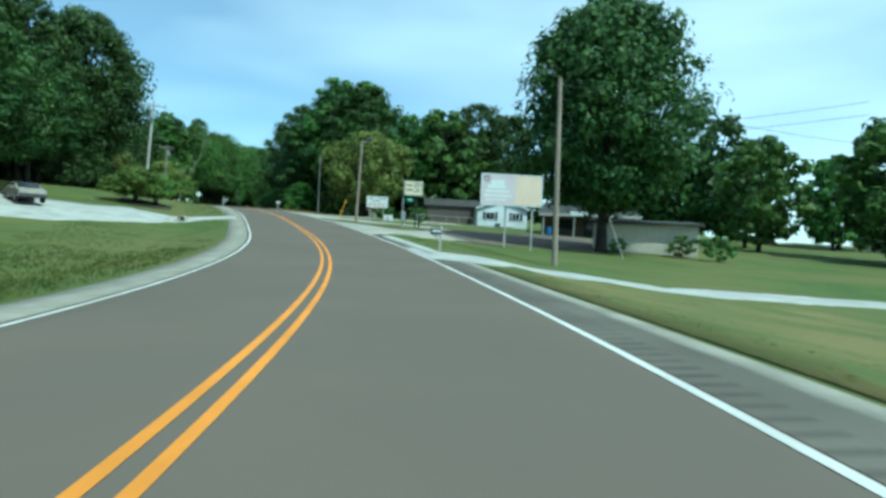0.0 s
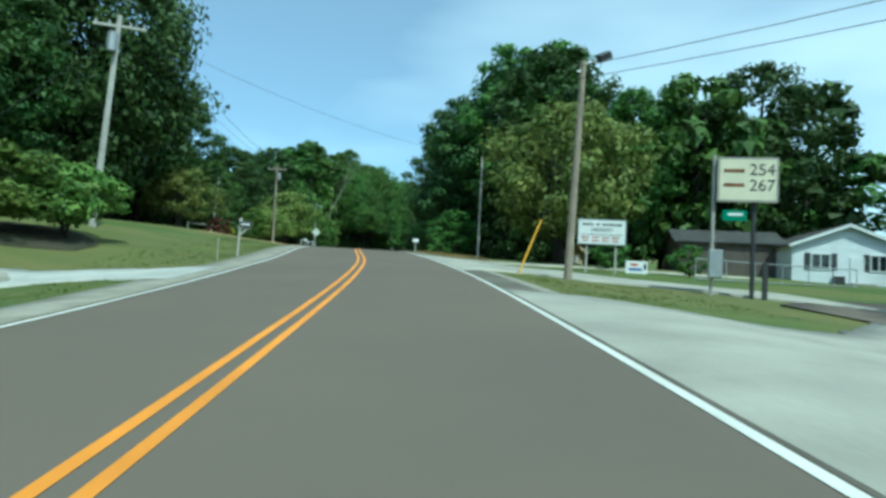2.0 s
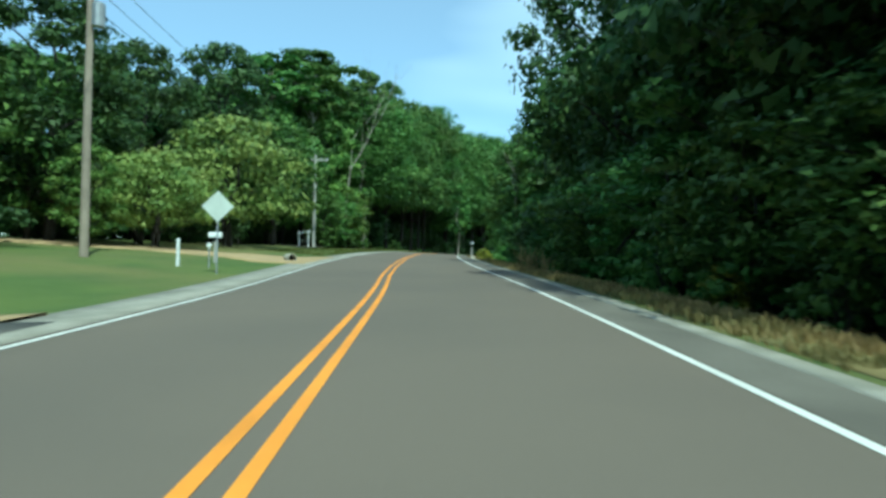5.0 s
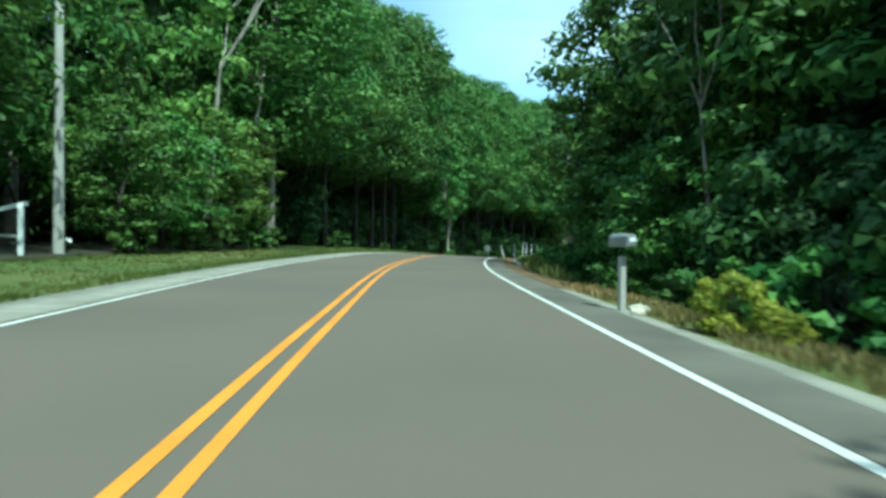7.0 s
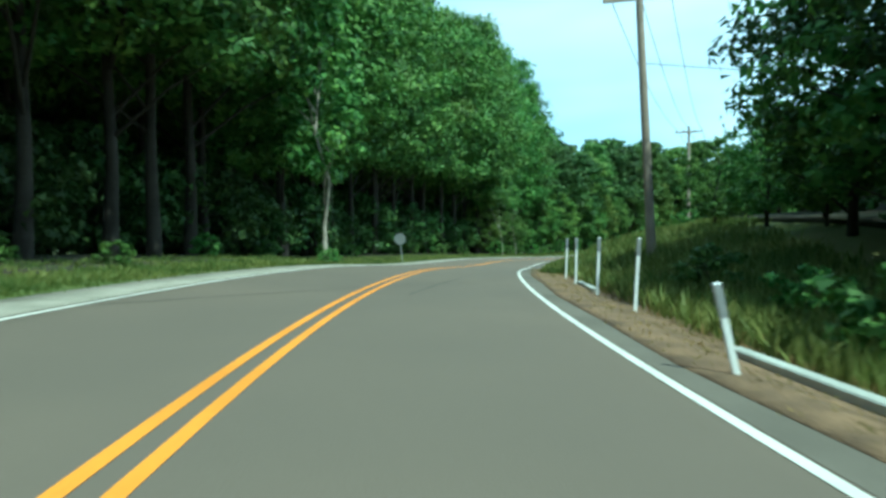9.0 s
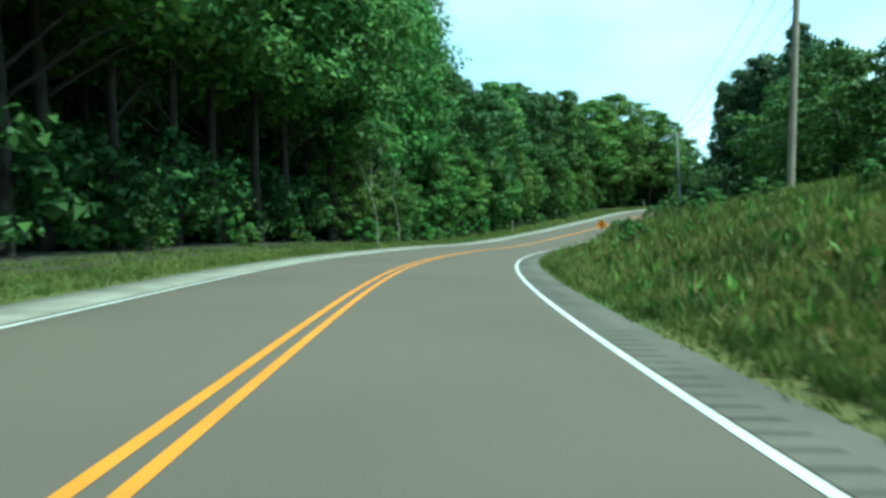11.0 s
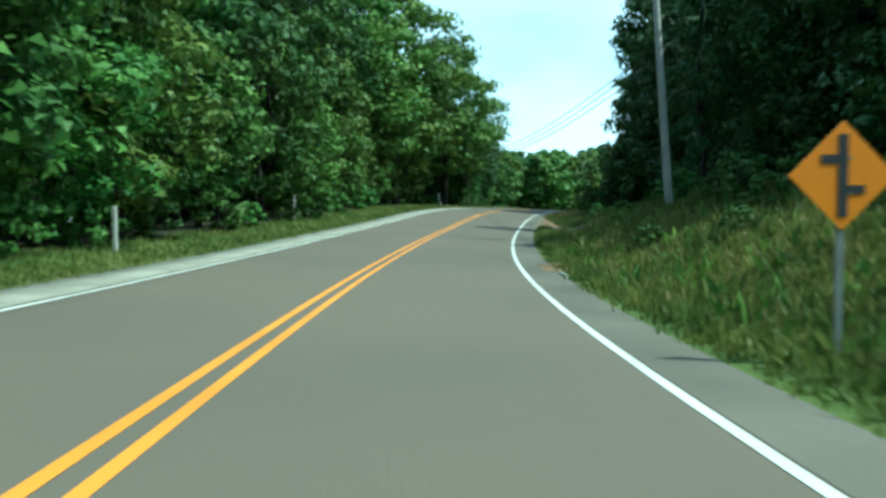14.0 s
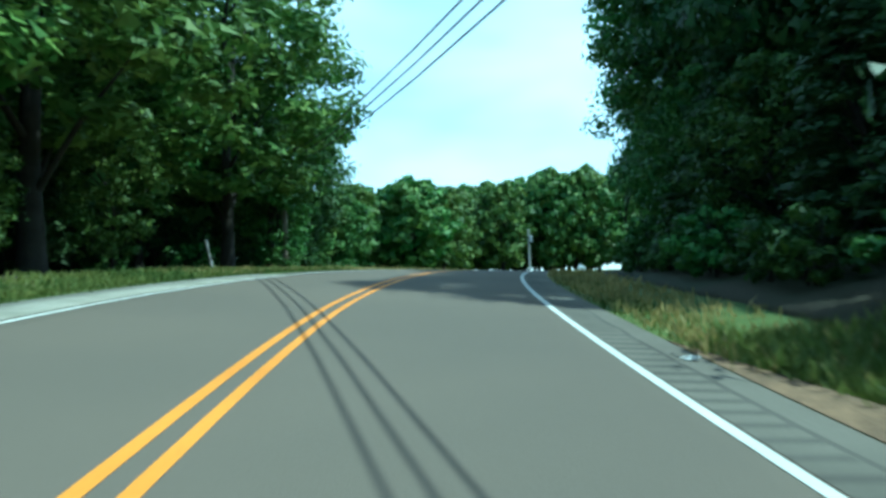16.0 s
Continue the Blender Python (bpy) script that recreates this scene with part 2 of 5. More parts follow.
# side profiles: at s, the ground's height against the road's edge at 0, 1.5, 4, 9, 20 and 45 m from it
OUT = np.array([0, 1.5, 4.0, 9.0, 20.0, 45.0])
RIGHT = [(-80, 0, -.10, -.35, -.3, -.1, 0), (30, 0, -.10, -.45, -.95, -1.1, -1.0), (60, 0, -.08, -.25, -.3, -.5, -.8), (84, 0, -.05, -.1, -.1, -.3, -.6),
         (110, 0, -.05, -.5, -1.0, -1.2, -1.0), (135, 0, -.12, -.9, -1.6, -2.0, -1.5), (160, 0, -.25, -1.3, -2.2, -1.2, 0), (176, 0, -.3, -.9, -.6, .5, 1.5),
         (190, 0, -.05, .5, 1.6, 2.2, 3), (205, 0, .15, 1.3, 2.6, 3.4, 4), (240, 0, .15, 1.4, 2.7, 3.6, 4.5), (262, 0, .12, 1.2, 2.6, 3.4, 4), (282, 0, .1, 1.1, 2.4, 3, 3.5), (300, 0, .05, .6, 1.2, 1.6, 2), (314, 0, 0, .1, .3, .8, 1.2), (330, 0, -.1, -.2, -.3, 0, 1)]
LEFT = [(-80, 0, -.15, -.4, -.3, 0, 0), (25, 0, -.15, -.45, -.4, -.2, 0), (50, 0, -.15, -.5, .1, .7, 1.2), (68, 0, -.05, .2, .9, 1.4, 2), (90, 0, -.02, .25, .9, 1.6, 2.2), (115, 0, 0, .2, .5, 1, 1.5),
        (145, 0, 0, .2, .5, .8, 1), (200, 0, .05, .25, .4, .3, 0), (260, 0, 0, .1, .2, .1, -.5), (300, 0, -.05, .2, .3, 0, -1), (335, 0, -.05, 0, -.3, -.8, -1), (362, 0, .15, .4, .9, 1.0, .5)]
EDGE = 4.35


def side(table, s, e):
    keys = np.array(table)
    cols = np.stack([np.interp(s, keys[:, 0], keys[:, 1 + k]) for k in range(6)], -1)
    k = np.clip(np.searchsorted(OUT, e, side="right") - 1, 0, 4)
    w = np.clip((e - OUT[k]) / (OUT[k + 1] - OUT[k]), 0, 1)
    w = np.where(k == 0, w, w * w * (3 - 2 * w) * 0.5 + w * 0.5)
    return np.take_along_axis(cols, k[..., None], -1)[..., 0] * (1 - w) + np.take_along_axis(cols, (k + 1)[..., None], -1)[..., 0] * w


def ground_point(s, d):
    """World places of the ground at s metres along and d metres to the right of the road's middle."""
    s, d = np.asarray(s, float), np.asarray(d, float)
    p, t = along(s)
    n = np.stack([t[..., 1], -t[..., 0]], -1)
    e = np.maximum(np.abs(d) - EDGE, 0)
    h = np.where(d > 0, side(RIGHT, s, e), side(LEFT, s, e))
    bank = np.tan(np.radians(p[..., 3])) * np.clip(d, -EDGE - 1, EDGE + 1)
    return np.stack([p[..., 0] + n[..., 0] * d, p[..., 1] + n[..., 1] * d, p[..., 2] + bank * np.clip(1.6 - e / 12, 0, 1) + h], -1)


def station_of(x, y):
    """Distance along and beside the road of a place."""
    x, y = np.atleast_1d(np.asarray(x, float)), np.atleast_1d(np.asarray(y, float))
    best = np.zeros(len(x), int)
    for a in range(0, len(x), 2000):
        q = (LINE[None, :, 0] - x[a:a + 2000, None]) ** 2 + (LINE[None, :, 1] - y[a:a + 2000, None]) ** 2
        best[a:a + 2000] = q.argmin(1)
    t = TAN[best]
    dx, dy = x - LINE[best, 0], y - LINE[best, 1]
    return STATION[best] + dx * t[:, 0] + dy * t[:, 1], dx * t[:, 1] - dy * t[:, 0]


def height(x, y):
    s, d = station_of(x, y)
    return float(ground_point(s, d)[0, 2])


def on(s, d, up=0.0):
    p = ground_point(s, d)
    return Vector((float(p[0]), float(p[1]), float(p[2]) + up))


def heading(s):
    """Turn about z by which a thing's own y axis looks along the road."""
    t = along(np.asarray(float(s)))[1]
    return math.degrees(math.atan2(-t[0], t[1]))


# ---- mesh helpers ----
def mesh_from(name, verts, faces, material, smooth=False):
    me = bpy.data.meshes.new(name)
    me.from_pydata([tuple(map(float, v)) for v in verts], [], [tuple(map(int, f)) for f in faces])
    me.materials.append(material)
    if smooth:
        me.polygons.foreach_set("use_smooth", [True] * len(me.polygons))
    me.update()
    return me


def part(name, bm, material, parent=None, label=""):
    """One mesh object out of a bmesh, under a thing or a part."""
    me = bpy.data.meshes.new(name)
    bm.to_mesh(me)
    bm.free()
    me.materials.append(material)
    ob = new(name, me)
    if parent:
        ob.parent = parent
    if label:
        ob["label"] = label
    return ob


def thing(name, m, label, category, group="", kind=""):
    ob = new(name)
    ob.empty_display_size = 0.3
    ob.matrix_world = m
    return tagged(ob, label, category, group, kind)


def box(bm, size, at=(0, 0, 0), turn=(0, 0, 0), bevel=0.0):
    r = bmesh.ops.create_cube(bm, size=1.0, matrix=pose(*at, *turn) @ Matrix.Diagonal((*size, 1)))
    if bevel:
        vs = set(r["verts"])
        bmesh.ops.bevel(bm, geom=[e for e in bm.edges if e.verts[0] in vs and e.verts[1] in vs], offset=bevel, segments=1, affect="EDGES")
    return bm


def tube(bm, a, b, r0, r1=None, sides=8, caps=True):
    """A round bar from a to b."""
    a, b = Vector(a), Vector(b)
    v = b - a
    m = Matrix.Translation((a + b) / 2) @ v.to_track_quat("Z", "Y").to_matrix().to_4x4()
    bmesh.ops.create_cone(bm, cap_ends=caps, segments=sides, radius1=r0, radius2=r0 if r1 is None else r1, depth=v.length, matrix=m)
    return bm


def B():
    return bmesh.new()


# ---- ground, road and its lines ----
ss = np.arange(S0 + 1, STATION[-1] - 1, 2.0)
dd = np.concatenate([-np.array([60, 52, 45, 38, 32, 26, 21, 17, 14, 11.5, 9.5, 8, 7, 6.2, 5.6, 5.1, 4.7, 4.3]), [-3.9, 0, 3.9], [4.3, 4.7, 5.1, 5.6, 6.2, 7, 8, 9.5, 11.5, 14, 17, 21, 26, 32, 38, 45, 52, 60]])
SS, DD = np.meshgrid(ss, dd, indexing="ij")
pts = ground_point(SS, DD)
rough = np.random.RandomState(3).normal(0, 0.018, DD.shape) * (np.abs(DD) > 5.2)
pts[..., 2] += rough - 0.06 * (np.abs(DD) < 4.1)
nr, nc = DD.shape
verts = pts.reshape(-1, 3)
ii, jj = np.meshgrid(np.arange(nr - 1), np.arange(nc - 1), indexing="ij")
q = (ii * nc + jj).ravel()
faces = np.stack([q, q + 1, q + nc + 1, q + nc], 1)
gx, gy = np.meshgrid(np.arange(-560, 720, 10.0), np.arange(-420, 900, 10.0), indexing="ij")
gs, gd = station_of(gx.ravel(), gy.ravel())
gp = ground_point(np.clip(gs, S0, STATION[-1]), np.clip(gd, -52, 52))
gz = gp[:, 2] - 0.9 * np.clip((58 - np.abs(gd)) / 12, 0, 1) * ((gs > S0) & (gs < STATION[-1] - 2))
gv = np.stack([gx.ravel(), gy.ravel(), gz], 1)
gn = gx.shape[1]
ii, jj = np.meshgrid(np.arange(gx.shape[0] - 1), np.arange(gn - 1), indexing="ij")
q = (ii * gn + jj).ravel() + len(verts)
gf = np.stack([q, q + gn, q + gn + 1, q + 1], 1)
ground = new("ground", mesh_from("ground", np.concatenate([verts, gv]), np.concatenate([faces, gf]), LAWN, True))
tagged(ground, "mown and wild green grass on rolling ground", "ground", kind="structure")


def ribbon(name, d0, d1, s0, s1, material, up=0.0, step=1.0, cols=2, skirt=0.0, shift=None):
    """A band laid along the road between two distances from its middle."""
    s = np.arange(s0, s1 + 0.01, step)
    d = np.linspace(d0, d1, cols)
    a, b = np.meshgrid(s, d, indexing="ij")
    if shift:
        b = b + np.interp(a, *zip(*shift))
    p = ground_point(a, b)
    p[..., 2] += up
    if skirt:
        p = np.concatenate([p[:, :1] - [0, 0, skirt], p, p[:, -1:] - [0, 0, skirt]], 1)
        cols += 2
    i, j = np.meshgrid(np.arange(len(s) - 1), np.arange(cols - 1), indexing="ij")
    k = (i * cols + j).ravel()
    ob = new(name, mesh_from(name, p.reshape(-1, 3), np.stack([k, k + 1, k + cols + 1, k + cols], 1), material, True))
    return tagged(ob, kind="structure")


END = float(STATION[-1] - 3)
road = ribbon("road", -4.05, 4.35, S0 + 2, END, ASPHALT, 0.015, 1.0, 9, 0.12)
tagged(road, "grey asphalt two-lane road with painted lines", "road")
o = ribbon("paved_shoulder", 3.60, 4.34, S0 + 2, END, PALE_ASPHALT, 0.0185, 1.0, 2)
tagged(o, "paler dusty asphalt shoulder outside the white line", "road shoulder")
DRIFT = [(0, -0.06), (60, -0.03), (76, 0.03), (100, -0.06), (118, -0.18), (129, 0.0), (145, 0.09), (300, 0.12)]   # the painted pair wanders off the middle
for nm, a, b in (("yellow_line", -0.18, -0.075), ("yellow_line", 0.075, 0.18)):
    o = ribbon(nm, a, b, S0 + 2, END, YELLOW, 0.021, shift=DRIFT)
    tagged(o, "yellow painted line of the double centre line", "road marking")
for a, b in ((-3.44, -3.34), (3.47, 3.57)):
    o = ribbon("white_line", a, b, S0 + 2, END, WHITE_LINE, 0.021)
    tagged(o, "white painted line along the road's edge", "road marking")

# ---- trees ----
def crown_mesh(name, seed, tall, base, radius, clusters, leaves, leaf, material, shape="round", lean=0.0):
    """A crown of leaf clumps on many small limbs, with gaps between them."""
    rs = np.random.RandomState(seed)
    u = (np.arange(clusters) + rs.rand(clusters)) / clusters
    if shape == "cone":
        prof = (1 - u) ** 0.8 * 0.95 + 0.06
    elif shape == "flat":
        prof = np.sqrt(np.clip(1 - (2 * u ** 0.7 - 0.9) ** 2 / 1.3, 0.05, 1))
    elif shape == "broad":
        prof = np.clip(0.72 + 0.9 * u - 1.25 * u ** 2.2, 0.08, 1)
    else:
        prof = np.sqrt(np.clip(1 - (2 * u ** 0.85 - 1.0) ** 2, 0.03, 1))
    ang = np.arange(clusters) * 2.39996 + rs.normal(0, 0.5, clusters)
    reach = radius * prof * (0.35 + 0.65 * np.sqrt(rs.rand(clusters))) * rs.uniform(0.75, 1.12, clusters)
    cz = base + (tall - base) * (0.06 + 0.88 * u)
    c = np.stack([np.cos(ang) * reach + lean * u, np.sin(ang) * reach, cz], 1)
    cr = radius * rs.uniform(0.20, 0.36, clusters) * (0.55 + 0.45 * prof)
    k = np.repeat(np.arange(clusters), leaves)
    n = len(k)
    v = rs.normal(0, 1, (n, 3))
    v[:, 2] = v[:, 2] * 0.9 + 0.25
    v /= np.linalg.norm(v, axis=1)[:, None]
    flat = np.array([1.15, 1.15, 0.42 if shape in ("cone", "flat") else 0.72])
    p = c[k] + v * flat * (cr[k] * rs.uniform(0.32, 1.02, n))[:, None]
    if shape == "cone":
        p[:, 2] -= 0.25 * np.hypot(p[:, 0], p[:, 1])
    p[:, 2] = np.maximum(p[:, 2], 0.05)
    nrm = v * 1.2 + rs.normal(0, 0.38, (n, 3)) + [0, 0, 0.3]
    nrm /= np.linalg.norm(nrm, axis=1)[:, None]
    a = np.cross(nrm, rs.normal(0, 1, (n, 3)))
    a /= np.linalg.norm(a, axis=1)[:, None]
    b = np.cross(nrm, a)
    sz = leaf * rs.uniform(0.55, 1.35, n)[:, None]
    leaf_v = np.stack([p - a * sz * 0.45 - b * sz * 0.42, p - a * sz * 0.45 + b * sz * 0.42 + nrm * sz * 0.1, p + a * sz * 0.8], 1).reshape(-1, 3)
    f = np.arange(n * 3).reshape(-1, 3)
    return mesh_from(name, leaf_v, f, material), c


def trunk_mesh(name, seed, tall, base, radius, thick, centres, material, stems=1):
    """A tapered, slightly crooked trunk with limbs that run into the crown."""
    rs = np.random.RandomState(seed + 77)
    bm = B()
    for st in range(stems):
        k_ = min(1.0, tall / 9)
        off = Vector((rs.uniform(-.4, .4), rs.uniform(-.4, .4), 0)) * (stems > 1) * k_
        steps = 5
        line = [Vector((off.x * (1 + 2.5 * i / steps) + rs.normal(0, 0.10) * i * k_, off.y * (1 + 2.5 * i / steps) + rs.normal(0, 0.10) * i * k_, -0.3 * k_ + (tall * 0.82 + 0.3 * k_) * i / steps)) for i in range(steps + 1)]
        w = [thick * (1.25 if i == 0 else 1.0) * (1 - 0.8 * i / steps) for i in range(steps + 1)]
        for i in range(steps):
            tube(bm, line[i], line[i + 1], w[i], w[i + 1], 9, False)
    for k in range(0, len(centres), max(1, len(centres) // 9)):
        c = Vector(centres[k])
        z0 = max(base * 0.7, c.z - (tall - base) * 0.22)
        i = min(steps - 1, int(z0 / (tall * 0.82) * steps))
        a = Vector((line[i].x, line[i].y, z0))
        mid = a.lerp(c, 0.5) + Vector((0, 0, 0.3))
        tube(bm, a, mid, thick * 0.34, thick * 0.22, 6, False)
        tube(bm, mid, c, thick * 0.22, thick * 0.07, 6, False)
    me = bpy.data.meshes.new(name)
    bm.to_mesh(me)
    bm.free()
    me.materials.append(material)
    me.polygons.foreach_set("use_smooth", [True] * len(me.polygons))
    return me


TREES = {}


def tree_kind(key, name, seed, tall, base, radius, clusters, leaves, leaf, leaf_material, bark, thick, label, category="tree", shape="round", stems=1, group="", lean=0.0):
    crown, centres = crown_mesh("crown", seed, tall, base, radius, clusters, leaves, leaf, leaf_material, shape, lean)
    trunk = trunk_mesh("trunk", seed, tall, base, radius, thick, centres, bark, stems)
    TREES[key] = (name, trunk, crown, label, category, group)


tree_kind("oak1", "oak_tree", 1, 18, 2.6, 4.9, 84, 125, 0.325, LEAF_DARK, BARK, 0.30, "tall dark green broadleaf tree with a full crown", group="roadside trees")
tree_kind("oak2", "oak_tree", 2, 20, 3.6, 4.5, 84, 130, 0.325, LEAF_MID, BARK, 0.28, "tall green broadleaf tree with an uneven crown", group="roadside trees")
tree_kind("oak3", "oak_tree", 3, 22, 4.2, 4.8, 88, 150, 0.315, LEAF_MID, BARK, 0.26, "very tall green broadleaf tree with a bare lower trunk", group="roadside trees")
# an oak in the brighter leaf colour, which paints sunlight on its crown
tree_kind("oakb", "oak_tree", 34, 22, 3.6, 4.9, 92, 150, 0.315, LEAF_BRIGHT, BARK, 0.26, "tall bright green tree at the woodland edge, sunlight put into its leaf colour", group="roadside trees")
tree_kind("high", "oak_tree", 32, 28, 5.0, 6.0, 130, 160, 0.29, LEAF_MID, BARK, 0.30, "towering green broadleaf tree with a tall leafy crown", shape="broad", group="roadside trees")
tree_kind("gaunt", "oak_tree", 33, 28, 7.6, 6.6, 124, 165, 0.29, LEAF_MID, BARK, 0.24, "towering oak with a bare trunk and a high overhanging crown", shape="broad", group="roadside trees")
tree_kind("big", "oak_tree", 31, 19, 2.4, 7.0, 210, 170, 0.36, LEAF_DARK, BARK, 0.45, "huge spreading oak with a dense dark crown")
tree_kind("edge1", "woodland_tree", 4, 11, 0.9, 3.5, 60, 98, 0.245, LEAF_MID, BARK, 0.16, "green woodland edge tree with leaves down to the grass", group="woodland edge trees")
tree_kind("edge2", "woodland_tree", 5, 8.5, 0.6, 3.0, 54, 92, 0.225, LEAF_MID, BARK, 0.13, "young green broadleaf tree at the woodland edge", group="woodland edge trees")
tree_kind("edge3", "woodland_tree", 18, 12, 0.8, 3.2, 60, 98, 0.245, LEAF_BRIGHT, BARK, 0.15, "bright green woodland edge tree with leaves down to the grass", group="woodland edge trees")
tree_kind("slim", "slender_tree", 6, 13, 3.5, 2.3, 48, 90, 0.25, LEAF_MID, PALE_BARK, 0.11, "slender green tree with a pale thin trunk", group="slender trees")
tree_kind("maple", "maple_tree", 7, 10.5, 1.2, 5.0, 100, 140, 0.27, LEAF_LIGHT, BARK, 0.24, "wide pale green maple on the lawn", stems=2)
tree_kind("dogwood", "dogwood_tree", 8, 6.2, 1.2, 4.2, 66, 110, 0.22, LEAF_LIGHT, BARK, 0.13, "low spreading dogwood with layered pale leaves", shape="flat", stems=3)
tree_kind("cedar", "cedar_tree", 9, 15, 0.6, 3.6, 96, 78, 0.275, LEAF_CONIFER, BARK, 0.22, "dark green cedar with drooping branches on the bank", shape="cone", group="cedars on the bank")
tree_kind("far", "distant_tree", 10, 17, 0.8, 5.2, 46, 42, 0.82, LEAF_DARK, BARK, 0.30, "distant dark green woodland tree", group="distant trees")
tree_kind("far2", "distant_tree", 11, 14, 0.6, 4.8, 46, 44, 0.74, LEAF_MID, BARK, 0.26, "distant green woodland tree", group="distant trees")
# far tree in the brighter leaf colour, sunlight painted into it
tree_kind("far3", "distant_tree", 19, 14, 0.5, 4.8, 50, 46, 0.70, LEAF_BRIGHT, BARK, 0.26, "bright green tree in the far wood, sunlight put into its leaf colour", group="distant trees")
tree_kind("under", "understory_tree", 17, 6.0, 0.1, 3.8, 26, 66, 0.32, LEAF_DARK, BARK, 0.10, "low dark understory tree inside the wood", group="understory")
# small edge tree whose dark leaf colour paints the shade behind the verge
tree_kind("thick", "woodland_tree", 35, 4.8, 0.2, 2.3, 56, 110, 0.19, LEAF_DARK, BARK, 0.09, "low dense tree behind the verge, shade put into its dark leaf colour", group="woodland edge trees")
tree_kind("bush", "bush", 12, 3.6, 0.75, 2.3, 44, 110, 0.19, LEAF_BRIGHT, BARK, 0.07, "rounded green bush with several thin stems on the lawn", "bush", stems=5)
tree_kind("shrub", "shrub", 13, 1.9, 0.1, 1.25, 16, 66, 0.165, LEAF_MID, BARK, 0.04, "low green shrub at the woodland edge", "shrub", stems=2, group="verge shrubs")
tree_kind("yshrub", "shrub", 14, 1.5, 0.1, 1.0, 26, 150, 0.075, LEAF_YELLOW, BARK, 0.03, "yellow-green shrub beside the road", "shrub", stems=3)
tree_kind("tall", "tall_tree", 15, 22, 14.5, 2.9, 40, 90, 0.34, LEAF_MID, PALE_BARK, 0.22, "very tall tree with a bare trunk and a small top crown")
tree_kind("rbush", "bush", 20, 2.0, 0.1, 1.35, 24, 100, 0.13, LEAF_RED, BARK, 0.04, "russet brown shrub beside the rail fence", "bush", stems=3)
tree_kind("ball", "clipped_bush", 16, 1.9, 0.15, 1.15, 30, 100, 0.11, LEAF_MID, BARK, 0.05, "clipped round green bush on the lawn", "bush", stems=2)
TALL = {"oak1": 18, "oak2": 20, "oak3": 22, "big": 19, "high": 28, "gaunt": 28, "edge1": 11, "edge2": 8.5, "edge3": 12, "slim": 13, "far": 17, "far2": 14, "far3": 14, "cedar": 15}


def plant(key, s, d, scale=1.0, turn=None, wide=None, label=""):
    name, trunk, crown, lab, cat, group = TREES[key]
    p = on(s, d, -0.05)
    return plant_at(key, p, scale, turn, wide, label)


def plant_at(key, p, scale=1.0, turn=None, wide=None, label=""):
    name, trunk, crown, lab, cat, group = TREES[key]
    m = pose(*p, 0, 0, random.uniform(0, 360) if turn is None else turn)
    ob = thing(name, m, label or lab, cat, group)
    w = scale if wide is None else wide
    ob.scale = (w, w, scale)
    for nm, me in (("trunk", trunk), ("crown", crown)):
        o = new(nm, me)
        o.parent = ob
    return ob


def wood(s0, s1, d0, d1, step, kinds, lo=0.85, hi=1.15, seed=0):
    """A stand of trees between two distances along and beside the road."""
    rs = random.Random(seed)
    s = s0
    while s < s1:
        k = rs.choice(kinds)
        sc = rs.uniform(lo, hi)
        plant(k, s + rs.uniform(-step, step) * 0.35, rs.uniform(d0, d1), sc, rs.uniform(0, 360), sc * rs.uniform(0.9, 1.1))
        s += step * rs.uniform(0.8, 1.2)


DEEP = []


def thicket(s0, s1, d0, d1, step, lo, hi, seed):
    """Marks places for the joined undergrowth deep in the wood."""
    rs = random.Random(seed)
    s = s0
    while s < s1:
        DEEP.append((s + rs.uniform(-step, step) * 0.35, rs.uniform(d0, d1), rs.uniform(lo, hi), rs.uniform(0, 6.283)))
        s += step * rs.uniform(0.8, 1.2)


def row(s0, s1, d0, d1, step, kinds, heights, seed, slender=1.0, lo=0.9, hi=1.07):
    """A stand whose trees take their height from a table of s and metres."""
    rs = random.Random(seed)
    hs, hh = zip(*heights)
    s = s0
    while s < s1:
        k = rs.choice(kinds)
        h = float(np.interp(s, hs, hh)) * rs.uniform(lo, hi) / TALL[k]
        plant(k, s + rs.uniform(-step, step) * 0.3, rs.uniform(d0, d1), h, rs.uniform(0, 360), (0.45 + 0.55 * h) * slender * rs.uniform(0.92, 1.12))
        s += step * rs.uniform(0.85, 1.15)


# the wood behind the lawns at the start
row(-16, 84, -34, -26, 5.5, ["oak1", "far", "oak2"], [(-16, 21), (84, 21)], 1)
row(-16, 96, -46, -40, 6.5, ["far"], [(0, 19), (96, 17)], 2)
row(10, 82, -26, -22.5, 7, ["oak1", "edge1"], [(10, 13), (82, 15)], 21)
plant("big", 88.5, -19.8, 1.15, 30, 0.95, "huge dense oak behind the lawn")
plant("oak1", 80, -24.5, 1.15, 70, 1.1)
plant("oak1", 107, -19.0, 0.80, 120, 0.94)
plant("oak1", 98, -22.0, 0.80, 210, 0.85)
plant("oak1", 102, -21.0, 0.92, 40, 1.0)
plant("oak1", 116, -25.5, 0.98, 80, 1.0)
plant("cedar", 122.5, -17.6, 0.60, 30, 0.92, "broad conical evergreen behind the drive")
plant("oak1", 132, -18.5, 0.76, 30, 0.92, "domed dark green tree behind the drive")
plant("edge3", 128.5, -14.6, 0.42, 50, 0.5, "young bright green tree near the utility pole")
row(72, 130, -34, -27, 5.5, ["far2", "far"], [(72, 14), (110, 12), (130, 14)], 3)
row(108, 140, -23, -18, 5, ["edge1", "edge2"], [(108, 9.5), (140, 12)], 4)
plant("oak1", 146.3, -20.8, 0.87, 20, 0.84)
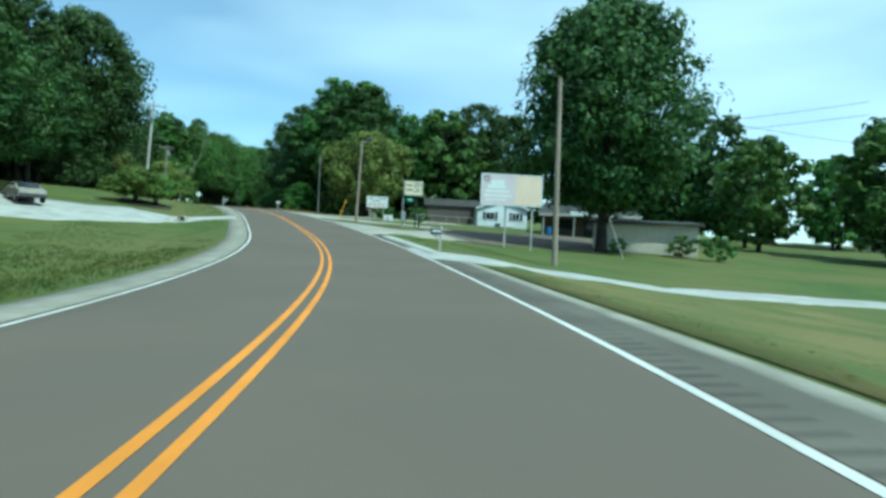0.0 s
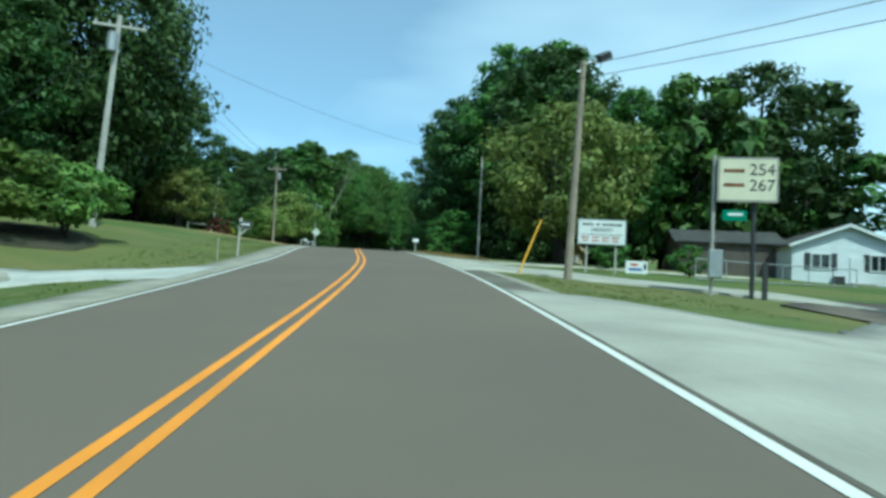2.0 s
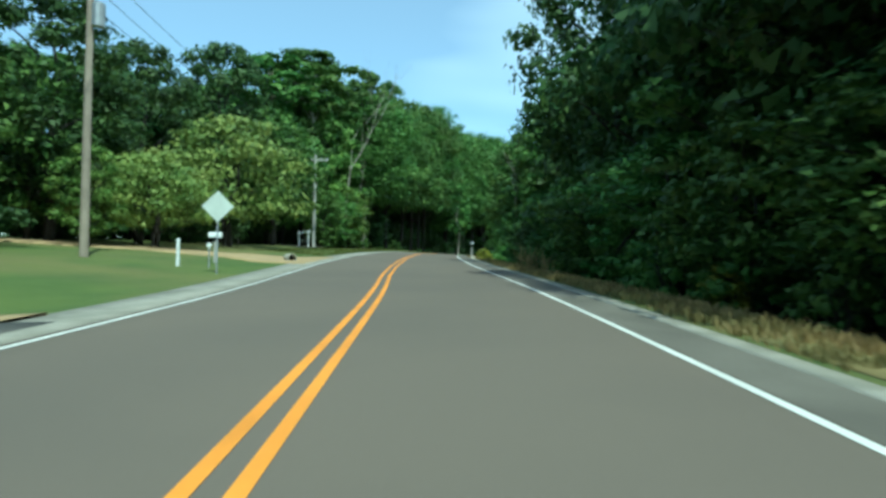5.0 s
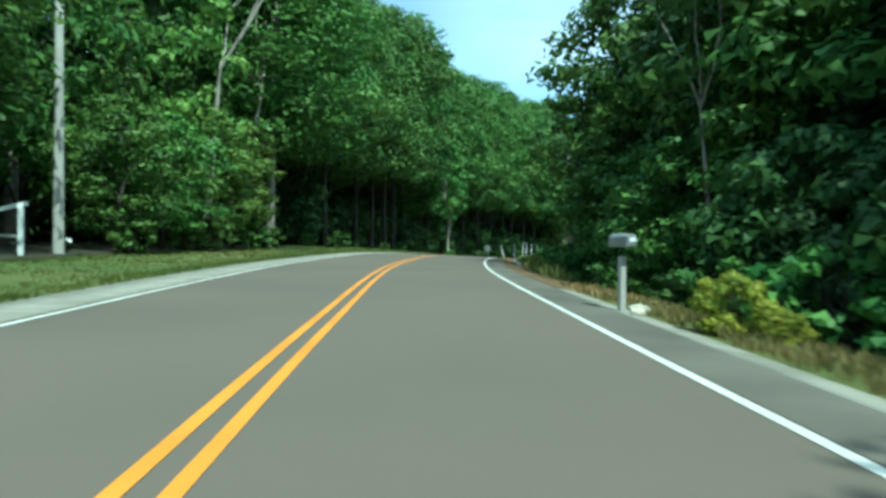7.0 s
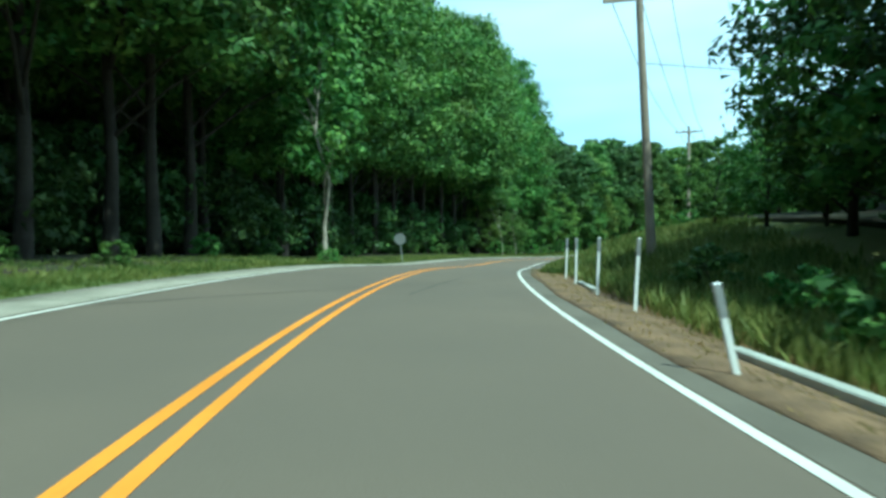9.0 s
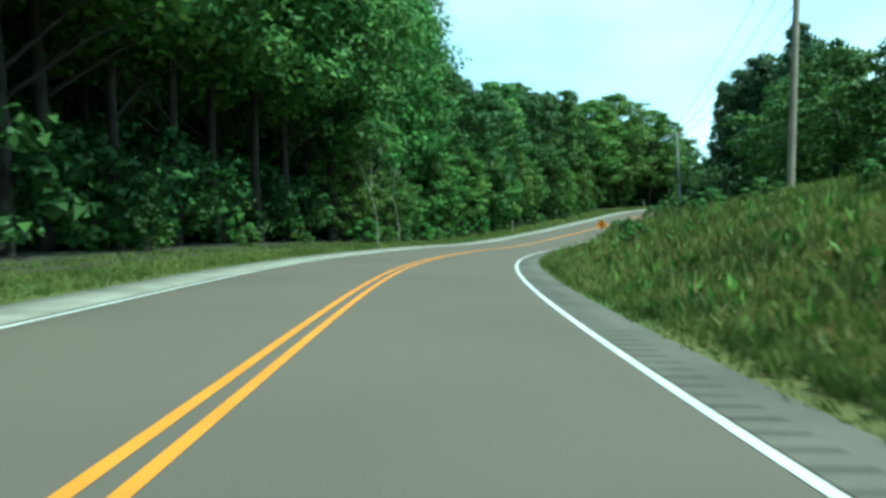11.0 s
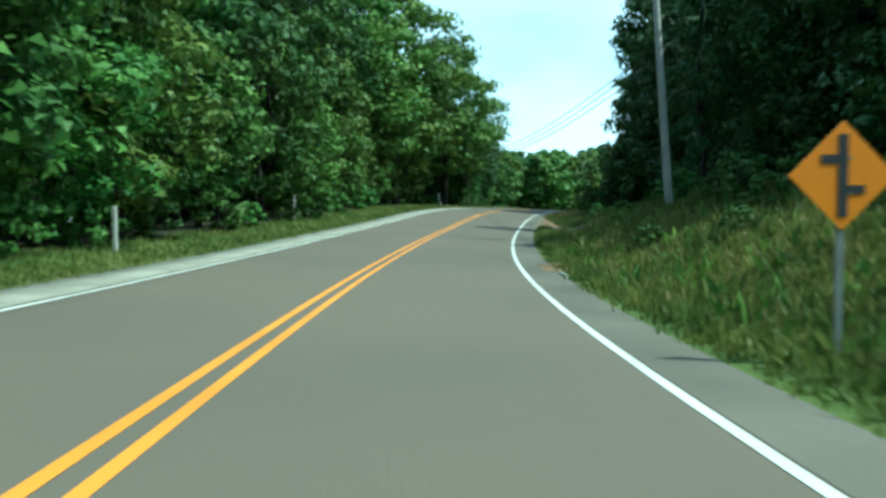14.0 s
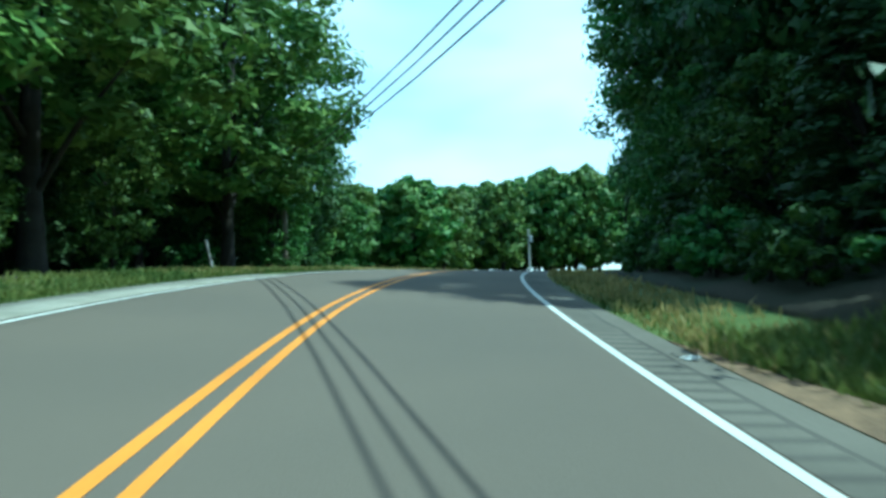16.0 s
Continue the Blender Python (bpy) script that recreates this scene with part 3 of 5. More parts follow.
plant("oak1", 152.8, -17.4, 1.0, 140, 0.95)
plant("oak3", 177.7, -18.0, 1.18, 60, 0.98)
plant("oak3", 194.2, -16.1, 1.3, 10, 0.95)
# the long wood on the outside of the bends
row(152, 171, -14.0, -11.6, 3.4, ["edge3", "edge1", "oak2"], [(150, 11), (160, 14), (171, 18)], 5, 1.0)
row(158, 170, -9.8, -9.0, 3.4, ["edge3", "edge2", "edge1"], [(150, 6), (170, 7)], 42)
row(172, 195, -12.4, -9.6, 3.2, ["gaunt"], [(171, 19.5), (188, 23), (196, 23.5)], 43, 1.1, 0.9, 1.06)
row(196, 211, -13.0, -10.2, 3.6, ["high", "gaunt"], [(196, 23.5), (211, 24.5)], 68, 1.08, 0.85, 1.06)
row(211, 244, -12.4, -9.6, 3.2, ["gaunt"], [(211, 24.5), (226, 25.5), (244, 28)], 69, 1.08, 0.9, 1.06)
row(174, 243, -16.0, -13.8, 4.4, ["gaunt"], [(174, 20), (210, 24), (243, 25)], 70, 1.1, 0.9, 1.06)
row(170, 243, -19.5, -16, 4.6, ["oak3", "oak2"], [(170, 21), (196, 24), (215, 25.5), (243, 28)], 44)
row(243, 262, -13.0, -10.2, 4.0, ["high"], [(243, 28), (252, 29.5), (258, 26), (262, 21)], 58, 1.0, 0.82, 1.06)
row(263, 306, -13.0, -9.8, 4.0, ["oak1", "oak2", "oak1", "edge3"], [(263, 19.5), (275, 18.5), (290, 18), (306, 18)], 6, 1.0, 0.78, 1.08)
row(316, 327, -17.5, -14.0, 4.0, ["oak2", "oak1"], [(316, 16), (327, 14)], 45, 0.9)
row(327, 336, -21.5, -17.5, 3.6, ["oak2", "oak1"], [(327, 14), (336, 11)], 82, 0.9)
row(243, 325, -19, -15.5, 5.0, ["far"], [(243, 29), (256, 27), (264, 22), (280, 19), (310, 20), (325, 15)], 7)
row(244, 296, -9.8, -8.3, 4.6, ["edge3", "edge1", "edge2"], [(244, 9), (296, 8.5)], 8, 1.0, 0.45, 1.35)
plant("oakb", 309.5, -9.8, 0.86, 15, 1.32, "large spreading tree with a dark trunk at the woodland edge")
plant("oakb", 304.0, -10.4, 0.80, 95, 1.1)
for s_, d_, k_ in ((297.5, -8.9, .62), (300.5, -9.3, .5), (303, -9.0, .45), (307, -9.6, .4), (313, -10.0, .5)):
    plant("edge3", s_, d_, k_)
plant("oakb", 320.3, -10.4, 0.80, 130, 1.15)
plant("oak3", 326.7, -12.6, 0.76, 70, 1.0)
plant("oak1", 331.5, -15.3, 0.70, 40, 0.80)
plant("edge2", 335.8, -16.6, 0.8, 80, 0.9)
plant("oak3", 335.6, -16.2, 0.63, 160, 0.85)
row(144, 334, -28, -22, 5.0, ["far", "far2"], [(144, 14), (170, 19), (245, 21), (270, 18), (320, 16), (345, 11)], 9)
row(150, 345, -40, -32, 6.5, ["far"], [(144, 14), (170, 18), (320, 15), (345, 12)], 10)
wood(146, 326, -20, -15, 4.0, ["under"], 0.6, 1.0, 26)
thicket(146, 345, -32, -26, 4.5, 0.8, 1.2, 27)
wood(172, 243, -16.5, -14.8, 2.6, ["under"], 0.7, 1.0, 50)
wood(174, 243, -13.8, -11.4, 2.4, ["under"], 0.5, 0.95, 71)
wood(158, 172, -9.6, -8.4, 3.0, ["shrub"], 0.6, 1.0, 22)
wood(176, 243, -10.2, -8.8, 8.0, ["shrub"], 0.4, 0.7, 46)
for s_, d_, k_ in ((199.0, -5.3, .38), (200.0, -5.4, .42), (187, -7.2, .4), (178.5, -7.6, 0.7)):
    plant("shrub", s_, d_, k_)
wood(205, 243, -12.4, -10.6, 6.0, ["shrub"], 0.8, 1.2, 52)
wood(243, 300, -8.4, -7.6, 3.4, ["shrub"], 0.6, 1.0, 28)
wood(316, 330, -16, -10, 2.0, ["shrub", "shrub", "edge2"], 0.5, 0.9, 47)
wood(330, 352, -22, -13, 2.0, ["shrub", "shrub", "edge2"], 0.6, 1.0, 83)
thicket(-16, 84, -36, -27, 5.0, 0.6, 1.0, 29)
wood(80, 140, -27, -19, 4.0, ["under"], 0.6, 0.9, 30)
thicket(84, 146, -38, -32, 4.0, 0.9, 1.2, 51)
wood(138, 156, -22, -15, 2.6, ["under"], 0.45, 0.7, 57)
thicket(96, 345, -51, -43, 3.4, 1.1, 1.4, 60)
thicket(140, 176, -31, -25, 2.2, 0.8, 1.1, 73)
thicket(244, 345, -25, -20, 2.6, 0.7, 1.0, 74)
# the wood on the right after the houses
plant("oak1", 112, 11.2, 1.10, 0, 1.05)
plant("oak1", 119, 11.6, 1.0, 80, 0.9)
plant("oak2", 104, 14.5, 1.18, 20, 1.15)
plant("oak2", 99, 18, 1.12, 50, 1.1)
plant("oak1", 141, 14.6, 1.02, 60, 0.95)
plant("oak1", 129.2, 10.6, 1.02, 150, 0.95)
plant("oak2", 152.5, 11.2, 0.84, 30, 0.85)
row(106, 127, 11.2, 13.4, 4.2, ["oak1", "oak2"], [(106, 17), (127, 17)], 31, 1.0)
row(129, 150, 14.4, 16.0, 4.2, ["oak1", "oak2"], [(129, 17), (150, 17)], 76, 1.0)
row(150, 168, 11.4, 13.4, 4.2, ["oak1", "oak2"], [(150, 16), (168, 13)], 77, 1.0)
row(102, 170, 16, 20, 5.0, ["far"], [(102, 20), (150, 18), (170, 14)], 32)
row(104, 129, 8.4, 9.4, 4.0, ["edge2", "edge2", "edge1"], [(104, 5.5), (129, 5.5)], 33)
wood(130, 151, 8.6, 9.6, 2.4, ["thick"], 0.8, 1.0, 84)
row(152, 166, 8.4, 9.4, 4.0, ["edge2", "edge2", "edge1"], [(152, 5.5), (166, 6.5)], 85)
row(129, 151, 11.2, 12.2, 3.0, ["cedar"], [(129, 8.5), (151, 8.5)], 78)
wood(102, 166, 7.0, 7.8, 3.0, ["shrub"], 0.6, 1.0, 23)
wood(96, 176, 12, 16, 4.0, ["under"], 0.6, 0.9, 34)
row(92, 176, 24, 30, 5.5, ["far", "far2"], [(92, 18), (176, 13)], 35)
thicket(96, 176, 20, 24, 4.5, 0.8, 1.1, 36)
row(168, 178, 10.5, 12.5, 4.0, ["edge1", "oak1"], [(168, 12), (178, 10)], 24)
plant("oak1", 187.5, 13.0, 0.62, 30, 0.72)
plant("edge1", 189.5, 12.6, 0.75, 80, 0.8)
plant("oak1", 180.0, 12.4, 0.68, 10, 0.75)
plant("edge1", 184.0, 11.6, 0.85, 60, 0.9)
wood(178, 200, 11.5, 14.0, 3.2, ["edge2"], 0.4, 0.6, 53)
wood(178, 204, 14.5, 18, 4.0, ["under"], 0.4, 0.6, 41)
row(180, 200, 18, 24, 4.5, ["edge1", "far2"], [(180, 9), (200, 8)], 12)
row(200, 264, 17, 21, 4.5, ["edge1", "edge2"], [(200, 4.5), (264, 8)], 13)
row(196, 310, 28, 36, 6, ["far", "far2"], [(196, 8), (264, 11), (310, 13)], 14)
row(266, 286, 17.0, 19.0, 3.4, ["cedar", "oak1"], [(266, 13), (286, 15.5)], 15, 0.9)
row(287, 301, 16.0, 17.5, 3.4, ["cedar", "oak1"], [(287, 14), (301, 14)], 38, 0.9)
plant("oak3", 323.6, 11.3, 0.84, 20, 0.95)
plant("oak3", 328.2, 10.8, 0.80, 140, 0.95)
plant("oak3", 333.0, 10.2, 0.78, 260, 0.92)
row(315, 324, 11.4, 12.6, 3.0, ["cedar", "oak1", "cedar"], [(315, 18), (324, 18)], 48, 0.82)
row(316, 322, 9.4, 10.2, 2.8, ["edge1", "cedar"], [(316, 7), (322, 8)], 62, 0.8)
plant("cedar", 289.2, 12.2, 1.06, 20, 0.62, "tall slim cedar on the bank")
row(304.2, 315, 12.4, 13.0, 2.8, ["cedar", "oak1"], [(304, 13.5), (308, 17.5), (315, 18)], 79, 0.85, 0.97, 1.03)
row(298, 316, 14.0, 15.0, 3.2, ["cedar", "edge1"], [(298, 8), (316, 10)], 66, 0.9)
row(299, 315, 9.0, 9.6, 2.6, ["edge1", "cedar"], [(299, 4.5), (315, 6.5)], 75, 0.8)
wood(297, 320, 7.0, 8.2, 1.9, ["shrub"], 0.6, 1.0, 63)
wood(297, 318, 9.0, 13.0, 1.6, ["shrub", "under"], 0.45, 0.75, 67)
row(264, 316, 20, 23.5, 4.2, ["oak1", "cedar", "oak2"], [(264, 15), (316, 16)], 25)
row(316, 334, 16, 19.5, 4.2, ["oak1", "cedar", "oak2"], [(316, 20), (334, 18)], 72)
wood(264, 350, 14, 19, 4.5, ["under"], 0.6, 0.9, 39)
thicket(288, 350, 20, 26, 3.6, 0.8, 1.1, 59)
leafage = TREES["under"][2]
flat_co = np.empty(len(leafage.vertices) * 3)
leafage.vertices.foreach_get("co", flat_co)
pieces = []
for s_, d_, k_, a_ in DEEP:
    c_, n_ = math.cos(a_) * k_, math.sin(a_) * k_
    pieces.append(flat_co.reshape(-1, 3) @ np.array([[c_, n_, 0], [-n_, c_, 0], [0, 0, k_]]) + np.array(on(s_, d_, -0.05)))
pieces = np.concatenate(pieces)
o = new("undergrowth", mesh_from("undergrowth", pieces, np.arange(len(pieces)).reshape(-1, 3), LEAF_DARK))
tagged(o, "dense dark green undergrowth deep inside the wood", "undergrowth", kind="stuff")
# rough growth on the bank
wood(214, 292, 6.6, 9.0, 8.0, ["shrub"], 0.25, 0.42, 54)
wood(206, 292, 9.5, 13.0, 5.0, ["shrub"], 0.4, 0.8, 55)
wood(268, 293, 9.5, 12.5, 2.6, ["shrub"], 0.5, 0.85, 64)
wood(164, 190, 6.6, 10.5, 3.0, ["shrub"], 0.35, 0.7, 56)
wood(155, 180, 6.6, 9.0, 1.7, ["shrub"], 0.5, 1.0, 65)
# far woods behind the houses and past the crest
wood(20, 92, 52, 62, 6, ["far", "far2"], 0.9, 1.1, 16)
wood(92, 108, 32, 44, 4, ["far", "oak1"], 1.0, 1.15, 17)
row(346, 366, -24, -13.5, 2.6, ["far3", "far2"], [(346, 9), (366, 11)], 18)
row(366, 446, -40, -22, 2.2, ["far3", "far2"], [(366, 12), (390, 14.5), (412, 18), (446, 23)], 80)
row(408, 446, -21, -10.5, 1.9, ["far3", "far2"], [(408, 19), (446, 22)], 81)
row(346, 446, -60, -34, 4, ["far", "far2"], [(346, 12), (400, 16), (446, 21)], 19)
row(366, 446, 12, 34, 3.2, ["far3"], [(366, 12), (390, 17), (446, 25)], 20)
row(424, 447, -11, 11, 1.9, ["far3", "far2"], [(424, 23), (447, 24)], 40)
for k in range(34):
    x, y = (6 + 5.5 * k, 108 + 9 * math.sin(k * 1.7)) if k < 17 else (92 + 6 * math.sin(k * 2.1), 112 - 8 * (k - 16))
    sc = 1.0 + 0.14 * math.sin(k * 5.1)
    plant_at("far" if k % 2 else "far2", Vector((x, y, height(x, y))), sc, 37 * k, 1.15)
# single trees
plant_at("big", Vector((12.9, 51.8, height(12.9, 51.8))), 1.12, 40, 0.98, "huge spreading oak beside the cream building")
plant_at("maple", Vector((-10.5, 85.0, height(-10.5, 85.0))), 1.1, 20, 1.12)
for x, y, k in ((-13, 100, 1.2), (-19, 106, 1.15), (-6, 99, .86), (-3, 106, .86), (3, 101, .7)):
    plant_at("oak2" if x > -10 else "oak1", Vector((x, y, height(x, y))), k, 30 * x, k * 1.1)
plant("bush", 62, -12.2, 0.86, 0, 1.2, "large rounded bush with two lobes on the lawn")
plant("bush", 64.5, -10.8, 0.78, 90, 0.9)
plant("dogwood", 140.5, -12.0, 1.40, 10, 1.3)
plant("dogwood", 134.5, -15.0, 0.9, 60)
plant("dogwood", 101.8, -17.2, 1.0, 100, 0.85)
plant("dogwood", 131.0, -12.6, 0.8, 200, 0.75)
plant("rbush", 101.6, -13.3, 0.85, 0, 0.95)
plant("rbush", 108.5, -13.5, 0.8, 70, 0.7)
plant("yshrub", 102.6, -12.6, 0.7, 10, 0.7, "yellow flowering shrub beside the drive")
wood(104, 112, -14.5, -12.5, 2.2, ["shrub"], 0.7, 0.95, 61)
plant("edge1", 116, -17, 0.75, 10)
plant("oak2", 163, 9.4, 0.72, 40, 0.78)
plant("tall", 172, -9.4, 0.98, 70, 1.0)
plant("tall", 164.3, -13.4, 0.96, 20, 1.75)
plant("tall", 160.5, -15.5, 0.9, 200, 1.6)
plant("yshrub", 144.0, 5.35, 0.60, 0, 0.58)
plant("yshrub", 143.3, 5.6, 0.34, 40, 0.36)
plant("yshrub", 112, 7.6, 0.8, 80)
for s_, d_ in ((76, 15.0), (74, 19.0)):
    plant("ball", s_, d_)


def bare_tree(s, d, tall, thick, seed, label):
    """A leafless, forked tree."""
    rs = random.Random(seed)
    ob = thing("dead_tree", pose(*on(s, d, -0.1), 0, 0, rs.uniform(0, 360)), label, "dead tree", "dead trees")
    bm = B()

    def grow(a, way, length, w, depth):
        n = 3
        for i in range(n):
            way = (way + Vector((rs.uniform(-.18, .18), rs.uniform(-.18, .18), 0.05))).normalized()
            b = a + way * length / n
            tube(bm, a, b, w * (1 - 0.22 * i), w * (1 - 0.22 * (i + 1)), 6, False)
            a = b
        if depth:
            for _ in range(3 if depth > 1 else 2):
                w2 = (way + Vector((rs.uniform(-.8, .8), rs.uniform(-.8, .8), rs.uniform(-.05, .3)))).normalized()
                grow(a, w2, length * rs.uniform(.45, .75), w * .36, depth - 1)
    grow(Vector((0, 0, 0)), Vector((0.05, 0, 1)), tall * 0.45, thick, 3)
    part("trunk", bm, PALE_BARK, ob)


plant("slim", 199.4, -5.5, 0.95, 0, 1.0, "slender tree with a pale trunk at the road's edge")
bare_tree(164.5, -9.4, 19, 0.20, 3, "bleached dead tree with bare forked limbs")
bare_tree(168.0, -10.5, 20, 0.20, 8, "bleached dead tree with bare forked limbs")
bare_tree(242.9, -6.8, 8.0, 0.07, 5, "pale bare sapling leaning at the woodland edge")
bare_tree(247.6, -7.3, 7.0, 0.06, 6, "pale bare sapling leaning at the woodland edge")
bare_tree(175.0, 9.2, 13.5, 0.11, 9, "bleached bare tree standing among green shrubs")
bare_tree(152.0, 9.0, 13.0, 0.09, 11, "bleached bare tree standing among green shrubs")


# ---- utility poles ----
tops = []


def utility_pole(s, d, tall, material, arm=True, can=True, turn=0.0, label="", lean=0.0, can_at=(0.32, -0.05)):
    p = on(s, d, -0.05)
    turn += heading(s)
    tops.append(pose(*p, 0, lean, turn) @ Vector((0, 0, tall)))
    ob = thing("utility_pole", pose(*p, 0, lean, turn), label or "weathered wooden utility pole with a crossarm and wires", "utility pole", "utility poles")
    part("pole", tube(B(), (0, 0, -0.4), (0, 0, tall), 0.16, 0.11, 10), material, ob)
    if arm:
        part("crossarm", box(B(), (2.3, 0.10, 0.13), (0, 0.12, tall - 0.45), bevel=0.01), material, ob)
        for k in (-1.05, -0.45, 0.45, 1.05):
            bm = tube(B(), (k, 0.12, tall - 0.39), (k, 0.12, tall - 0.2), 0.045, 0.03, 8)
            tube(bm, (k, 0.12, tall - 0.28), (k, 0.12, tall - 0.24), 0.065, 0.065, 8)
            part("insulator", bm, STEEL, ob)
    if can:
        cx, cy = can_at
        bm = tube(B(), (cx, cy, tall - 1.75), (cx, cy, tall - 0.95), 0.22, 0.22, 12)
        tube(bm, (cx, cy, tall - 0.95), (cx, cy, tall - 0.88), 0.23, 0.12, 12)
        tube(bm, (0, 0, tall - 1.3), (cx * 0.6, cy * 0.6, tall - 1.3), 0.03, 0.03, 6)
        part("transformer", bm, STEEL, ob, "grey transformer can")
    return ob


pole_l1 = utility_pole(70.2, -11.95, 9.7, GREY_POLE, True, True, 0, lean=3.0, can_at=(-0.08, -0.33))
pole_l2 = utility_pole(121.4, -11.0, 10.0, WOOD_POLE, True, True, 0)
pole_l3 = utility_pole(155.0, -9.6, 8.5, GREY_POLE, True, False, 0)
pole_r1 = utility_pole(30.5, 12.0, 9.8, WOOD_POLE, False, False, 0, "weathered wooden utility pole on the lawn", -1)
pole_r2 = utility_pole(87.2, 9.0, 7.9, GREY_POLE, False, False, 0, "grey wooden pole among the leaves")
pole_r2.scale = (0.7, 0.7, 1.0)
pole_r3 = utility_pole(192.7, 7.9, 9.2, WOOD_POLE, True, False, 0, lean=-3.0)
pole_r5 = utility_pole(231.8, 14.2, 9.2, WOOD_POLE, True, False, 0)
pole_r4 = utility_pole(282.1, 9.4, 9.8, GREY_POLE, True, False, 0, lean=-4.0)
pole_f1 = utility_pole(326.5, -11.5, 8.1, WOOD_POLE, False, False, 0, "brown wooden pole beyond the wood")
pole_f2 = utility_pole(378, -10.6, 6.3, GREY_POLE, False, True, 0, "distant grey pole with a transformer")


# ---- wires ----
def wire(a, b, sag=0.8, r=0.014, label="thin dark overhead wire between poles"):
    a, b = Vector(a), Vector(b)
    n, m = 12, 5
    flat = Vector((b.y - a.y, a.x - b.x, 0)).normalized()
    verts = []
    for i in range(n + 1):
        u = i / n
        p = a.lerp(b, u) - Vector((0, 0, sag * 4 * u * (1 - u)))
        for k in range(m):
            verts.append(p + (flat * math.cos(6.2832 * k / m) + Vector((0, 0, 1)) * math.sin(6.2832 * k / m)) * r)
    faces = [(i * m + k, i * m + (k + 1) % m, (i + 1) * m + (k + 1) % m, (i + 1) * m + k) for i in range(n) for k in range(m)]
    o = new("overhead_wire", mesh_from("overhead_wire", verts, faces, BLACK, True))
    return tagged(o, label, "wire", "overhead wires")


l1, l2, l3, r1, r2, r3, r5, r4, f1, f2 = tops
down = Vector((0, 0, -0.25))
for k in (-1.0, 0, 1.0):
    off = Vector((k, 0, -0.2))
    wire(l1 + off, l2 + off, 0.7)
    wire(l2 + off, l3 + off, 0.7)
    wire(r3 + off, r5 + off, 0.8)
    wire(r5 + off, r4 + off, 0.8)
    wire(r4 + Vector((0.05 * k, 0, -3.7 - 0.28 * (k + 1))), f1 + Vector((0.05 * k, 0, -1.1 - 0.28 * (k + 1))), 1.4, 0.02)
wire(l1 + Vector((0, 0, -1.7)), on(38.0, -22.0, 10.5), 0.6)
wire(l1 + down, r2 + down, 0.9, 0.009)
wire(r1 + down, r1 + Vector((40, 26, 2)), 0.8)
lamp_p = on(62.0, 7.4)
lamp_top = lamp_p + Vector((0, 0, 8.0))
wire(lamp_top + down, r1 + Vector((20, 6, 1)), 0.8)
wire(lamp_top + Vector((0, 0, -0.7)), r1 + Vector((20, 6, 0.2)), 0.8)
wire(r3 + Vector((0, 0, -2.6)), r3 + Vector((24, 6, -2.2)), 0.4)


# ---- paved and gravelled areas beside the road ----
def area(name, rows, material, label, category, up=0.03, cols=8, step=0.355):
    """A surface laid on the ground between two edges: rows of s at the near edge, s at the far edge, at a distance d."""
    rows = np.array(rows, float)
    d = np.arange(rows[0, 0], rows[-1, 0] + 0.001, step) if rows[-1, 0] > rows[0, 0] else np.arange(rows[0, 0], rows[-1, 0] - 0.001, -step)
    order = np.argsort(rows[:, 0])
    a, b = np.interp(d, rows[order, 0], rows[order, 1]), np.interp(d, rows[order, 0], rows[order, 2])
    u = np.linspace(0, 1, cols)
    s = a[:, None] * (1 - u) + b[:, None] * u
    dd = np.repeat(d[:, None], cols, 1)
    wob = np.random.RandomState(len(rows)).normal(0, 0.12, s.shape)
    s = s + wob * ((u == 0) | (u == 1))
    p = ground_point(s, dd)
    p[..., 2] += np.where(np.abs(dd) < 4.5, 0.022 + (up - 0.03) * 0.2, up + 0.02)
    p = np.concatenate([p[:, :1] - [0, 0, 0.15], p, p[:, -1:] - [0, 0, 0.15]], 1)
    c = cols + 2
    i, j = np.meshgrid(np.arange(len(d) - 1), np.arange(c - 1), indexing="ij")
    k = (i * c + j).ravel()
    f = np.stack([k, k + c, k + c + 1, k + 1], 1)
    if d[-1] < d[0]:
        f = f[:, ::-1]
    o = new(name, mesh_from(name, p.reshape(-1, 3), f, material, True))
    return tagged(o, label, category, kind="structure")


area("gravel_drive", [(3.62, 21.8, 28.8), (4.1, 21, 27), (4.5, 20.4, 25.8), (5.2, 20.2, 24.6), (8, 20.3, 23.2), (30, 20, 22.8)], GRAVEL, "pale gravel drive across the lawn", "driveway")
area("concrete_entrance", [(3.64, 38, 54), (4.35, 39, 53), (7, 41.5, 50.5), (9, 42.5, 50.5), (12.5, 43.5, 54)], CONCRETE, "pale concrete entrance apron", "driveway")
area("parking_lot", [(12, 43.5, 57), (16, 44.5, 60), (34, 46, 64)], ASPHALT, "dark asphalt parking lot beside the market", "parking lot", 0.036)
area("loop_drive", [(3.64, 62, 74.4), (4.35, 62.5, 74.2), (6, 63.5, 72), (9.5, 62.2, 70), (11.5, 60.8, 65.5), (16, 56, 62)], CONCRETE, "pale concrete loop drive", "driveway", 0.04)
area("concrete_drive", [(3.64, 73.6, 79.6), (4.35, 73.9, 77.4), (5, 74.2, 76.3), (7.2, 74.5, 76.5), (26, 77.0, 79.2)], CONCRETE, "pale concrete drive between lawns", "driveway", 0.034)
area("gravel_lot", [(-4.05, 55, 59.5), (-6, 55.6, 58.4), (-9, 53.0, 57.2), (-12, 47.5, 57.6), (-15, 43, 56.5), (-30, 42, 57)], GRAVEL, "pale gravel parking lot and its drive", "parking lot")
